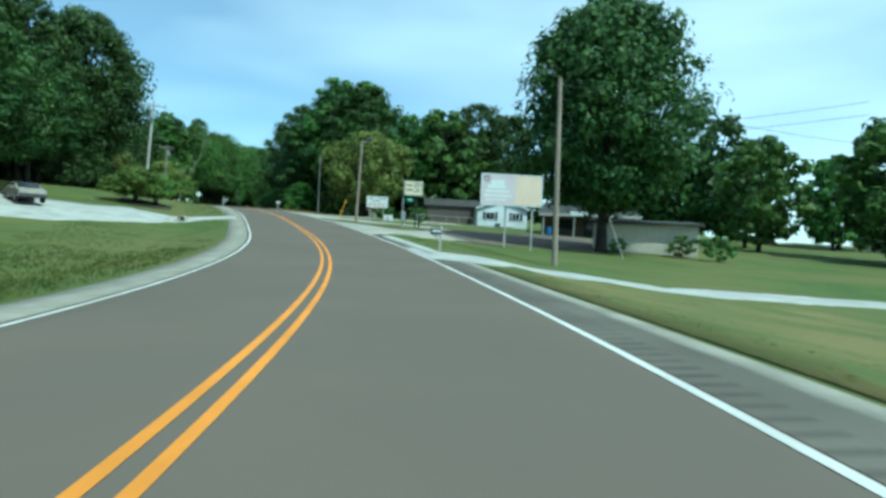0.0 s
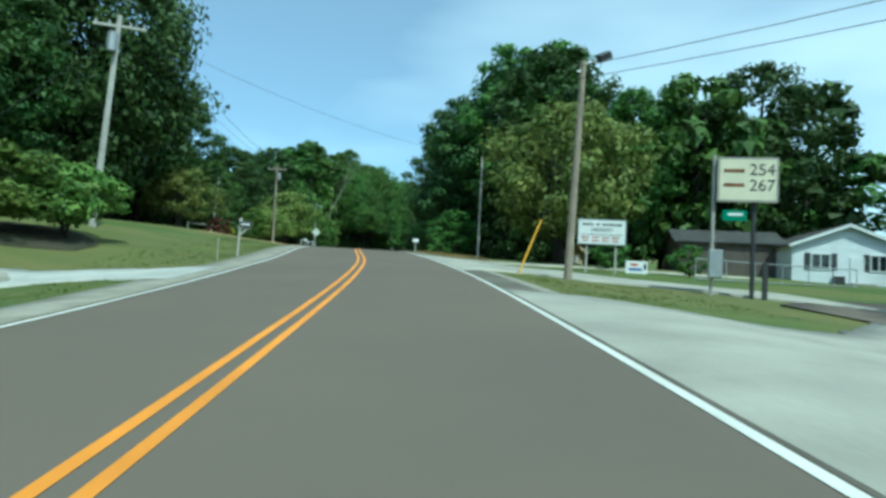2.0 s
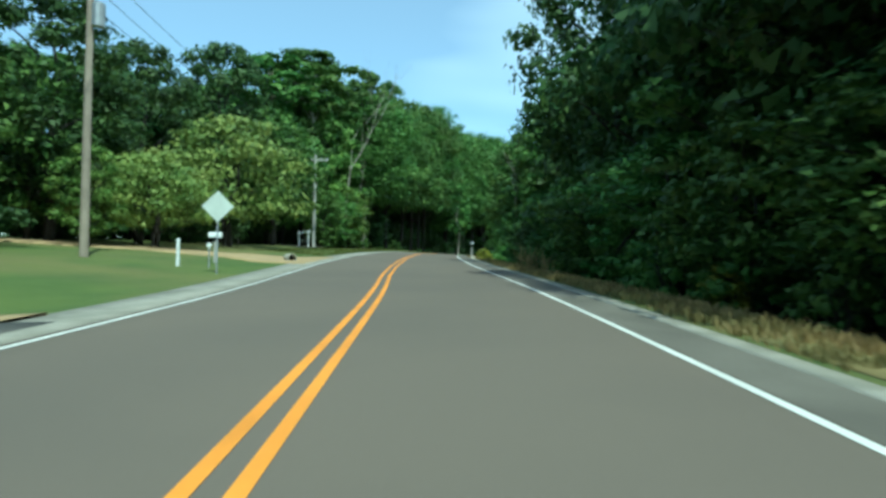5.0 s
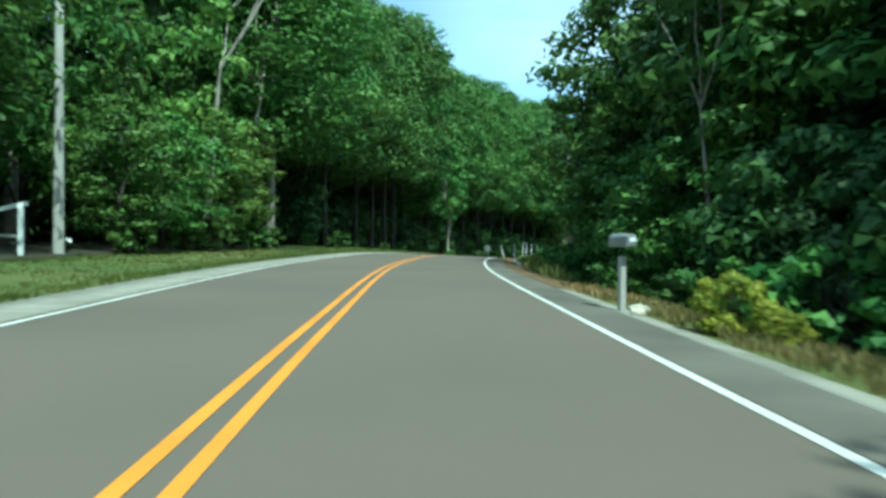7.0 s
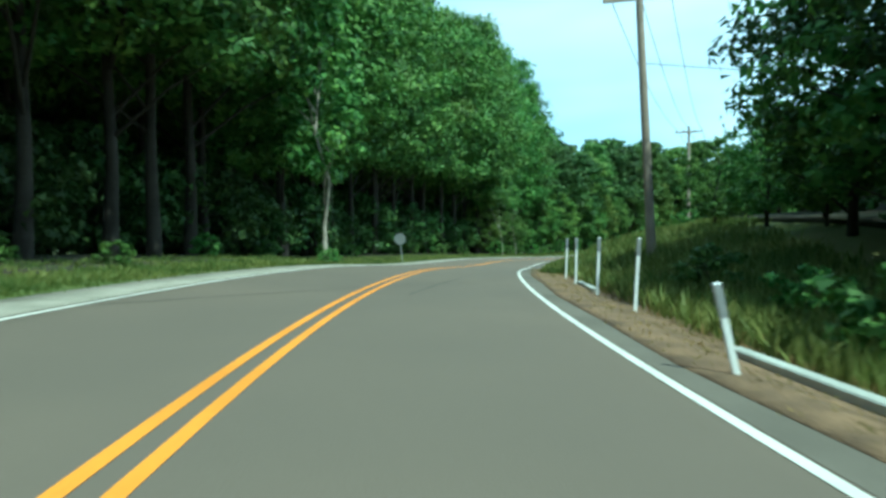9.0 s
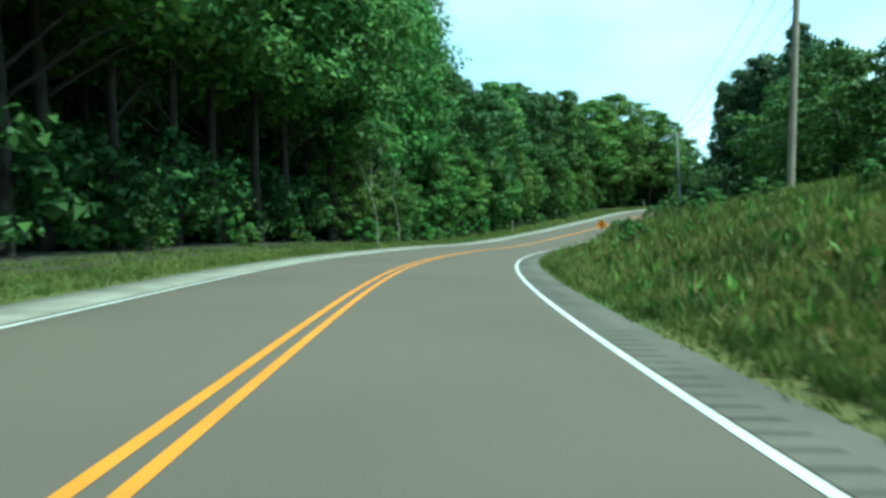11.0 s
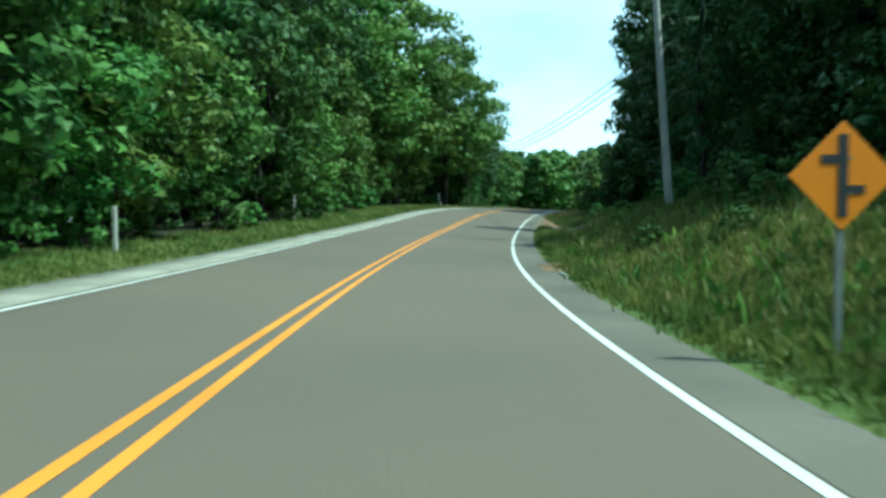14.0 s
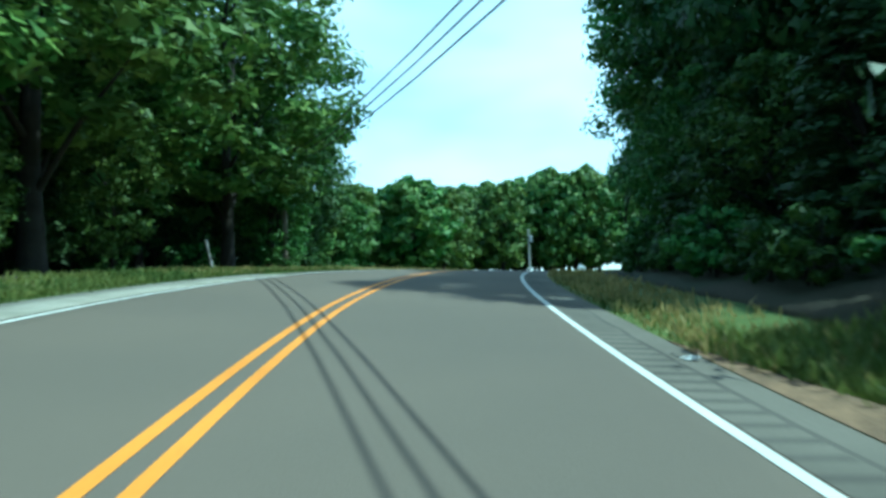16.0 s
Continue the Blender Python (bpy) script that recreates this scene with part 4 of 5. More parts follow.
area("grey_track", [(-4.05, 93.5, 107), (-6, 94.6, 105.4), (-8, 96.4, 105.2), (-10.4, 98, 105.2), (-13, 98, 105), (-24, 104, 110)], GREY_TRACK, "grey gravel track up to the trees", "track")
area("dirt_bank", [(-4.6, 91.4, 94.6), (-6, 92.2, 95.2), (-8, 94.3, 96.9), (-10.4, 95.6, 98.6), (-13.1, 95.4, 98.5), (-17, 95.4, 98)], TAN_DIRT, "bare tan dirt along the edge of a track", "dirt", 0.045)
area("dirt_verge", [(-4.6, 104.2, 107.6), (-6, 104.4, 106.2), (-8.5, 104.6, 105.6)], TAN_DIRT, "bare tan dirt beside a track", "dirt", 0.045)
# mulch in a darker colour that includes the shade of the bushes
area("mulch_bed", [(-9.4, 62, 64), (-10.4, 60.8, 65.8), (-12, 60.2, 66), (-13.4, 61, 65.6), (-14, 62, 64.5)], LITTER_AND_SHADE, "brown mulch bed, colour darkened for the shade under the bushes", "flower bed", 0.04)
TRACK = [(4.36, 293, 300), (5.0, 289.6, 296.5), (5.6, 286.2, 292.4), (6.2, 285, 289.5), (6.9, 286, 289.2), (8, 288.4, 291.4), (9.5, 291.8, 294.6), (13, 298, 300.5)]
area("side_track", TRACK, DIRT, "worn tan dirt track up the bank", "track")
area("lawn_drive", [(-4.05, 374, 384), (-8, 378, 389), (-20, 384, 400)], CONCRETE, "pale drive on the lawn beyond the crest", "driveway")
area("dirt_drive", [(-4.05, 126, 136), (-6, 127, 133.5), (-9, 128, 131.5), (-24, 128, 131)], TAN_DIRT, "brown dirt drive beside the lawn", "driveway")
ribbon("gravel_strip", -4.7, -3.56, S0 + 2, 312, SHOULDER, 0.018, 1.0, 3, 0.1)["label"] = "pale grey gravel strip along the road"
ribbon("dirt_strip", 4.34, 5.75, 150, 194, DIRT, 0.025, 1.0, 5, 0.1)["label"] = "brown dirt and straw along the road's edge"
ribbon("dirt_spill", 3.92, 4.6, 172, 208, DIRT, 0.03, 0.5, 4, 0.1, shift=[(172, -0.1), (174, 0.06), (177, -0.06), (180, 0.03), (184, -0.02), (188, 0.08), (193, 0.0), (200, 0.2), (208, 0.4)])["label"] = "brown dirt washed over the paved shoulder"
area("dirt_patch", [(4.0, 272.0, 273.4), (4.3, 271.6, 274.0), (4.7, 271.4, 274.2), (5.1, 271.8, 273.6)], DIRT, "small bare dirt patch beside the shoulder", "dirt", 0.035)
ribbon("dry_verge", 5.0, 8.4, 78, 106, mat("dry_turf", (0.30, 0.235, 0.095), 0.95, 0.3, 0.5, 20, 0.7, second=(0.17, 0.155, 0.05)), 0.035, 1.0, 6, 0.1)["label"] = "dry straw-coloured turf beside the road"
ribbon("dry_lawn", 4.9, 15, -20, 19.2, mat("tired_turf", (0.175, 0.150, 0.050), 0.95, 0.28, 0.35, 20, 0.7, second=(0.105, 0.118, 0.030)), 0.03, 1.0, 8, 0.1)["label"] = "tired olive and straw lawn beside the road"
ribbon("gravel_spill", 3.98, 4.7, 24, 37, GRAVEL, 0.026, 1.0, 3, 0.1)["label"] = "pale gravel spilled along the road's edge"
ribbon("dusty_strip", 4.34, 4.75, S0 + 2, 150, SHOULDER, 0.014, 1.0, 3, 0.1)["label"] = "dusty gravel along the road's edge"


# litter under the woods; the last two bands also paint shade on bank and field
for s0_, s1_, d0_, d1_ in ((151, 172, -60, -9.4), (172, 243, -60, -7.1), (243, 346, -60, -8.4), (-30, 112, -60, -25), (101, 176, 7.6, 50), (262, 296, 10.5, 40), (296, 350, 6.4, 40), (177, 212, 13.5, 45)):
    ribbon("forest_floor", d0_, d1_, s0_, s1_, LITTER_AND_SHADE, 0.09, 2.0, 16, 0.2)["label"] = "leaf litter under the trees, its dark tone also painting shade"


# rumble grooves in the right shoulder: flat strips, dark colour painted for the grooves' shade
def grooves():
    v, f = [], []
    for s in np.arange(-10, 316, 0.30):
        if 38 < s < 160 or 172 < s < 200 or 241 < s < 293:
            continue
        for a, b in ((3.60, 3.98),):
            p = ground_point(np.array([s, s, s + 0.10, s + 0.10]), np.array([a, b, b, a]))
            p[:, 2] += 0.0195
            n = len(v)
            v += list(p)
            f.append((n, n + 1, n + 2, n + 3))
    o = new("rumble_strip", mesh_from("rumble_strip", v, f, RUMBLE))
    tagged(o, "flat dark strips painting the shade of rumble grooves on the shoulder", "rumble strip", kind="stuff")


grooves()


def seams():
    """Sealed cracks and tyre marks on the asphalt."""
    rs = random.Random(4)
    bm = B()
    for s0, d0, n, ds, dd in ((180, -3.2, 26, 0.35, 0.25), (183, 1.0, 14, 0.5, 0.06), (304.0, 4.02, 30, -0.5, 0.0)):
        last = None
        for i in range(n):
            s, d = s0 + ds * i + rs.uniform(-.05, .05), d0 + dd * i + rs.uniform(-.02, .02)
            w = 0.05 if abs(ds) < 0.3 else 0.03
            t = Vector((dd, -ds)).normalized() * w
            a, b = on(s + t.x, d + t.y, 0.019), on(s - t.x, d - t.y, 0.019)
            va, vb = bm.verts.new(a), bm.verts.new(b)
            if last:
                bm.faces.new((last[0], va, vb, last[1]))
            last = (va, vb)
    o = part("road_seam", bm, RUMBLE)
    tagged(o, "dark sealed seams and tyre marks on asphalt", "road mark", kind="stuff")


seams()


# ---- signs, posts and mailboxes ----
def upright(p, turn):
    return pose(*p, 0, 0, turn)


def writing(text, size, at, material, parent, turn=(90, 0, 0), name="lettering"):
    cu = bpy.data.curves.new(name, "FONT")
    cu.body, cu.size, cu.align_x, cu.align_y, cu.extrude = text, size, "CENTER", "CENTER", 0.004
    cu.materials.append(material)
    tmp = bpy.data.objects.new(name, cu)
    scene.collection.objects.link(tmp)
    dg = bpy.context.evaluated_depsgraph_get()
    me = bpy.data.meshes.new_from_object(tmp.evaluated_get(dg))
    bpy.data.objects.remove(tmp)
    ob = new(name, me)
    ob.parent = parent
    ob.matrix_local = pose(*at, *turn)
    return ob


def market_sign():
    p = on(71.4, 12.5)
    ob = thing("market_sign", upright(p, heading(71.4) - 14), "white rectangular market sign with dark lettering on two posts", "sign")
    for x in (-0.75, 0.75):
        part("post", box(B(), (0.1, 0.1, 1.75), (x, 0.07, 0.72), bevel=0.01), GREY_POLE, ob)
    panel = part("panel", box(B(), (2.4, 0.1, 1.26), (0, 0, 2.13), bevel=0.012), WHITE, ob)
    fr = box(B(), (2.48, 0.12, 0.05), (0, 0, 2.77))
    box(fr, (2.48, 0.12, 0.05), (0, 0, 1.49))
    box(fr, (0.05, 0.12, 1.3), (-1.22, 0, 2.13))
    box(fr, (0.05, 0.12, 1.3), (1.22, 0, 2.13))
    part("frame", fr, STEEL, ob)
    writing("MARKET", 0.30, (0.0, -0.056, 2.22), DARK, panel)
    bars = B()
    for k in range(14):
        if k not in (4, 6):
            box(bars, (0.10, 0.012, 0.13), (-0.95 + 0.146 * k, -0.054, 2.52))
    part("name_bar", bars, DARK, panel, "row of dark bars in place of small letters")
    part("rule", box(B(), (2.2, 0.012, 0.03), (0, -0.054, 1.98)), DARK, panel)
    red = B()
    for row, w in ((1.83, 0.95), (1.66, 0.8)):
        for k in range(4):
            box(red, (0.40 * w, 0.012, 0.07), (-0.85 + 0.52 * k, -0.054, row))
    part("text_bar", red, mat("faded_red", (0.55, 0.16, 0.12), 0.7), panel, "faded red bars in place of small print")


market_sign()


def price_sign():
    p = on(59.2, 12.3)
    ob = thing("price_sign", upright(p, heading(59.2) - 16), "cream price sign with black numbers above a green panel", "sign")
    part("post", tube(B(), (-0.98, 0.1, -0.3), (-0.98, 0.1, 4.6), 0.06, 0.06, 10), GREY_POLE, ob)
    part("post", tube(B(), (0.25, 0.1, -0.3), (0.25, 0.1, 3.2), 0.07, 0.07, 10), DARK, ob)
    panel = part("panel", box(B(), (1.72, 0.22, 1.34), (0, 0, 3.78), bevel=0.02), mat("cream_sign_face", (0.75, 0.70, 0.52), 0.5, 0.05), ob)
    fr = box(B(), (1.80, 0.24, 0.05), (0, 0, 4.47))
    box(fr, (1.80, 0.24, 0.05), (0, 0, 3.09))
    box(fr, (0.05, 0.24, 1.4), (-0.88, 0, 3.78))
    box(fr, (0.05, 0.24, 1.4), (0.88, 0, 3.78))
    part("frame", fr, GREY_POLE, ob)
    writing("254", 0.52, (0.42, -0.116, 4.08), DARK, panel)
    writing("267", 0.52, (0.42, -0.116, 3.58), DARK, panel)
    for z in (4.06, 3.60):
        part("text_bar", box(B(), (0.62, 0.012, 0.11), (-0.42, -0.114, z)), mat("brown_ink", (0.25, 0.12, 0.06)), panel, "brown bar in place of small print")
    green = part("green_panel", box(B(), (0.72, 0.1, 0.34), (-0.35, 0, 2.62), bevel=0.01), mat("green_sign_face", (0.02, 0.25, 0.14), 0.5), ob, "small green panel with pale bars")
    part("text_bar", box(B(), (0.45, 0.012, 0.09), (-0.33, -0.055, 2.66)), WHITE, green)
    part("meter_box", box(B(), (0.42, 0.22, 0.9), (-0.9, -0.02, 1.05), bevel=0.02), STEEL, ob, "grey metal meter box on the post")
    low = box(B(), (0.14, 0.14, 1.3), (0.62, 0.05, 0.5), bevel=0.01)
    part("stub_post", low, DARK, ob)


price_sign()


def billboard():
    p = on(40.6, 13.85, 0.38)
    ob = thing("billboard", upright(p, heading(40.6) - 12), "pale pink and cream billboard on posts over the lawn", "billboard")
    for x in (-0.35, 1.55):
        part("post", box(B(), (0.12, 0.14, 3.7), (x, 0.12, 1.1), bevel=0.01), GREY_POLE, ob)
    panel = part("panel", box(B(), (4.2, 0.16, 2.05), (0, 0, 3.72), bevel=0.02), mat("pale_pink_print", (0.68, 0.58, 0.62), 0.5, 0.06, 0.8), ob)
    part("print_half", box(B(), (1.78, 0.012, 1.97), (1.16, -0.083, 3.72)), mat("cream_print", (0.80, 0.62, 0.48), 0.5, 0.05, 0.8), panel, "cream half of the print")
    pale = B()
    for a, b, w, h in ((-1.0, 4.2, 0.9, 0.34), (-1.05, 3.92, 1.25, 0.24), (-1.0, 3.6, 1.7, 0.16), (-1.0, 3.3, 1.9, 0.14), (-1.1, 3.02, 1.5, 0.1)):
        box(pale, (w, 0.012, h), (a, -0.083, b))
    part("print_shape", pale, WHITE, panel, "pale printed shapes in place of pictures and words")
    dots = B()
    for k in range(5):
        tube(dots, (-1.78 + 0.17 * math.cos(k * 1.257), -0.095, 4.45 + 0.17 * math.sin(k * 1.257)), (-1.78 + 0.17 * math.cos(k * 1.257), -0.08, 4.45 + 0.17 * math.sin(k * 1.257)), 0.07, 0.07, 8)
    part("emblem", dots, DARK, panel, "round dark emblem of dots")
    fr = box(B(), (4.3, 0.2, 0.06), (0, 0, 4.78))
    box(fr, (4.3, 0.2, 0.06), (0, 0, 2.66))
    box(fr, (0.06, 0.2, 2.14), (-2.13, 0, 3.72))
    box(fr, (0.06, 0.2, 2.14), (2.13, 0, 3.72))
    part("frame", fr, WHITE, ob)


billboard()


def lamp_pole():
    ob = thing("lamp_pole", upright(lamp_p, heading(62)) @ pose(0, 0, 0, 0, 2.0, 0), "wooden pole with a floodlight at its top", "lamp pole")
    part("pole", tube(B(), (0, 0, -0.4), (0, 0, 8.0), 0.15, 0.10, 10), WOOD_POLE, ob)
    arm = tube(B(), (0, 0, 7.85), (0.55, -0.05, 8.1), 0.03, 0.03, 8)
    part("arm", arm, STEEL, ob)
    head = box(B(), (0.5, 0.36, 0.30), (0.72, -0.08, 8.22), (20, -28, 0), 0.04)
    h = part("floodlight", head, DARK, ob)
    part("glass", box(B(), (0.42, 0.28, 0.02), (0.74, -0.13, 8.08), (20, -28, 0)), STEEL, h)
    part("insulator", tube(B(), (-0.1, 0, 7.6), (-0.22, 0, 7.6), 0.04, 0.03, 8), STEEL, ob)


lamp_pole()


def guy_wire(s, d, top, guard=True, label="yellow guard on a guy wire beside the road"):
    a = on(s, d)
    ob = thing("guy_wire", Matrix.Translation(a), label, "guy wire")
    way = (Vector(top) - a)
    part("wire", tube(B(), (0, 0, 0), way, 0.006, 0.006, 6), DARK, ob)
    if guard:
        part("guard", tube(B(), way * 0.0, way.normalized() * 2.3, 0.036, 0.032, 8), YEL_SIGN, ob)
    part("anchor", tube(B(), (0, 0, -0.2), (0, 0, 0.15), 0.03, 0.03, 6), STEEL, ob)


guy_wire(62.4, 5.7, lamp_p + Vector((0.6, 2.6, 7.6)))
guy_wire(60.5, -15.5, l1 + Vector((0, 0, -0.8)), False, "thin grey guy wire stretched to a utility pole")


def mailbox(s, d, tall, face, box_mat, label, post_mat=GREY_POLE):
    ob = thing("mailbox", upright(on(s, d), face), label, "mailbox", "mailboxes")
    part("post", box(B(), (0.1, 0.1, tall - 0.05), (0, 0, (tall - 0.35) / 2), bevel=0.01), post_mat, ob)
    bm = B()
    n = 8
    prof = [(-0.09, 0), (0.09, 0)] + [(0.09 * math.cos(math.pi * k / n), 0.12 + 0.09 * math.sin(math.pi * k / n)) for k in range(n + 1)]
    rings = [[bm.verts.new((x, y, tall - 0.05 + z)) for x, z in prof] for y in (-0.25, 0.25)]
    m = len(prof)
    for k in range(m):
        bm.faces.new((rings[0][k], rings[0][(k + 1) % m], rings[1][(k + 1) % m], rings[1][k]))
    bm.faces.new(rings[0][::-1])
    bm.faces.new(rings[1])
    shell = part("box", bm, box_mat, ob)
    door = B()
    box(door, (0.16, 0.012, 0.17), (0, -0.258, tall + 0.05), bevel=0.004)
    part("door", door, box_mat, shell)
    part("flag", box(B(), (0.012, 0.05, 0.16), (0.1, 0.1, tall + 0.1)), mat("red_flag", (0.5, 0.03, 0.02)), shell)
    return ob


mailbox(97.3, 5.0, 1.05, heading(97) + 90, WHITE, "white mailbox on a wooden post by the road")
mailbox(98.6, 5.1, 0.95, heading(97) + 90, GREY_POLE, "weathered grey mailbox on a post")
grey_mailbox = mailbox(145.9, 4.5, 1.08, heading(144) + 14, STEEL, "grey metal mailbox with a white panel on a pale post")
part("panel", box(B(), (0.12, 0.01, 0.07), (0.015, -0.272, 1.14), bevel=0.003), WHITE, grey_mailbox, "white panel on the box's door")
bag = thing("litter_bag", pose(*on(145.45, 4.62, 0.02), 0, 0, 30), "crumpled pale paper bag lying in the grass", "litter")
bm = bmesh.new()
bmesh.ops.create_icosphere(bm, subdivisions=2, radius=0.12)
for v in bm.verts:
    k = 1 + 0.28 * math.sin(17 * v.co.x + 29 * v.co.y + 23 * v.co.z)
    v.co = (v.co.x * 1.35 * k, v.co.y * 0.8 * k, v.co.z * 0.75 * k + 0.07)
part("bag", bm, CREAM, bag)
mailbox(124, -7.2, 1.05, heading(124) - 90, WHITE, "white mailbox near the utility pole")
mailbox(360.5, -5.2, 0.8, heading(360) + 60, WHITE, "white mailbox in the sun beyond the crest", WHITE)
for k_ in range(2):
    o = thing("board", upright(on(398 + 1.5 * k_, -9.2 - 0.5 * k_), heading(398) + 20) @ pose(0, 0, 0, -14, 24, 0), "pale painted board leaning on the lawn beyond the crest", "board", "leaning boards")
    part("panel", box(B(), (1.1, 0.07, 2.0), (0, 0, 0.9), bevel=0.01), WHITE, o)


def wooden_post(s, d, tall, label, lean=0.0, w=0.1, material=GREY_POLE, name="wooden_post", group=""):
    ob = thing(name, upright(on(s, d), heading(s)) @ pose(0, 0, 0, 0, lean, 0), label, "post", group)
    part("post", box(B(), (w, w, tall + 0.3), (0, 0, tall / 2 - 0.15), bevel=0.008), material, ob)
    return ob


def post_mailbox(s, d, tall, toward, label):
    """A wooden post with a finial, and a dark box on a braced arm that points towards the road's middle or away from it."""
    ob = thing("mailbox", upright(on(s, d), heading(s)) @ pose(0, 0, 0, 0, 2, 0), label, "mailbox", "mailboxes")
    part("post", box(B(), (0.075, 0.075, tall + 0.25), (0, 0, tall / 2 - 0.175), bevel=0.01), GREY_POLE, ob)
    cap = tube(B(), (0, 0, tall - 0.05), (0, 0, tall + 0.02), 0.075, 0.06, 8)
    bmesh.ops.create_icosphere(cap, subdivisions=2, radius=0.05, matrix=Matrix.Translation((0, 0, tall + 0.05)))
    part("finial", cap, GREY_POLE, ob)
    z = tall - 0.30
    part("arm", box(B(), (0.52, 0.07, 0.07), (toward * 0.18, 0, z), bevel=0.008), GREY_POLE, ob)
    part("brace", box(B(), (0.06, 0.06, 0.36), (toward * 0.16, 0, z - 0.15), (0, toward * 45, 0)), GREY_POLE, ob)
    bm = B()
    n = 8
    prof = [(-0.10, 0), (0.10, 0)] + [(0.10 * math.cos(math.pi * k / n), 0.13 + 0.09 * math.sin(math.pi * k / n)) for k in range(n + 1)]
    rings = [[bm.verts.new((toward * x, y, z + 0.04 + h)) for y, h in prof] for x in (0.0, 0.44)]
    m = len(prof)
    for k in range(m):
        bm.faces.new((rings[0][k], rings[0][(k + 1) % m], rings[1][(k + 1) % m], rings[1][k]))
    bm.faces.new(rings[0][::-1])
    bm.faces.new(rings[1])
    bmesh.ops.recalc_face_normals(bm, faces=bm.faces)
    shell = part("box", bm, DARK, ob)
    bars = B()
    for k in range(4):
        box(bars, (0.06, 0.008, 0.075), (toward * 0.22 - 0.135 + 0.09 * k, -0.103, z + 0.13))
    part("number_bar", bars, WHITE, shell, "white bars in place of a house number")


post_mailbox(25.9, 4.72, 1.04, -1, "dark mailbox on a braced wooden post beside the lawn")
post_mailbox(65.9, -4.9, 1.45, 1, "dark mailbox on a tall grey post with a finial")
wooden_post(272.4, -6.6, 1.25, "pale wooden stake at the woodland edge", w=0.09)
wooden_post(289, -8.2, 1.3, "pale wooden stake at the woodland edge", w=0.09)
wooden_post(318, -9.5, 1.4, "leaning grey stake in tall grass", lean=-12, w=0.09)
wooden_post(120.5, -7.4, 0.95, "white marker post beside the drive", material=WHITE)
wooden_post(62.7, -4.95, 0.8, "thin marker stake at the road's edge", w=0.03)


def delineator(s, d, tall, lean, side_lean=0.0):
    m = upright(on(s, d), heading(s)) @ pose(0, 0, 0, side_lean, lean, 0)
    ob = thing("delineator_post", m, "slim white delineator post at the road's edge" if abs(lean) < 5 else "leaning white delineator post at the road's edge", "road post", "delineator posts")
    bm = box(B(), (0.062, 0.03, tall + 0.3), (0, 0, tall / 2 - 0.15), bevel=0.006)
    body = part("post", bm, WHITE, ob)
    part("reflector", box(B(), (0.072, 0.042, 0.30), (0, 0, tall - 0.16), bevel=0.006), STEEL, body, "grey reflective sleeve")


for s_, d_, h_, a_ in ((170.6, 5.0, 1.02, 1), (176.5, 4.22, 0.84, -13), (182.2, 5.0, 1.3, 3), (185.3, 4.95, 1.3, 2), (188.7, 4.95, 1.3, 1), (191.8, 5.0, 1.3, 2)):
    delineator(s_, d_, h_, a_)


PALE_BEAM = mat("pale_beam", (0.46, 0.47, 0.42), 0.8, 0.2, 0.5, 14)


def guard_beam(s0, s1, d0, d1, up):
    a, b = on(s0, d0, up), on(s1, d1, up)
    ob = thing("guard_beam", Matrix.Translation(a), "low weathered guard beam beside the ditch", "guard rail", "guard beams")
    v = b - a
    m = v.to_track_quat("Y", "Z").to_euler()
    mid = v / 2
    part("beam", box(B(), (0.16, v.length, 0.15), tuple(mid), tuple(math.degrees(q) for q in m), 0.015), PALE_BEAM, ob)
    for u in (0.1, 0.5, 0.9):
        q = v * u
        part("post", box(B(), (0.14, 0.14, 0.7), (q.x, q.y, q.z - 0.3), bevel=0.01), GREY_POLE, ob)


guard_beam(165.5, 169.6, 5.15, 5.05, 0.06)
guard_beam(172.5, 178.0, 5.0, 4.9, 0.05)
guard_beam(186.2, 189.2, 5.1, 5.12, 0.03)
kerb = thing("kerb_stone", upright(on(270.9, 4.34), heading(271)), "pale broken kerb stone at the shoulder's edge", "kerb")
part("stone", box(B(), (0.07, 0.95, 0.10), (0, 0, 0.03), bevel=0.02), PALE_BEAM, kerb)
paper = thing("paper_scrap", upright(on(299.1, 4.19, 0.03), heading(299) + 25), "flat white paper scrap on the shoulder", "litter")
bm = B()
rim = [bm.verts.new((x, y, 0.012 + 0.01 * math.sin(9 * x + 14 * y))) for x, y in ((-0.10, -0.05), (0, -0.06), (0.09, -0.04), (0.10, 0.03), (0.01, 0.05), (-0.09, 0.05))]
bm.faces.new(rim)
bmesh.ops.solidify(bm, geom=bm.faces[:], thickness=0.006)
part("sheet", bm, WHITE, paper)


def diamond_sign(s, d, up, size, face, post_mat, label, back=False, symbol=False):
    ob = thing("road_sign", upright(on(s, d), heading(s)), label, "road sign")
    part("post", box(B(), (0.05, 0.035, up + size * 0.5 + 0.3), (0, 0.03, (up + size * 0.5) / 2 - 0.15)), post_mat, ob)
    bm = box(B(), (size, 0.008, size), (0, 0, up), (0, 45, 0))
    plate = part("plate", bm, face, ob)
    if symbol:
        sy = B()
        z = up
        box(sy, (0.085, 0.006, 0.66 * size / 0.62), (0.0, -0.008, z))
        box(sy, (0.18, 0.006, 0.075), (-0.10, -0.008, z + 0.14))
        box(sy, (0.18, 0.006, 0.075), (0.10, -0.008, z - 0.12))
        part("symbol", sy, DARK, plate, "black symbol of a road with two staggered side roads")
        for zz in (-0.15, 0.15):
            part("bolt", tube(B(), (0.06, -0.012, up + zz), (0.06, 0, up + zz), 0.012, 0.012, 6), STEEL, plate)
    return ob


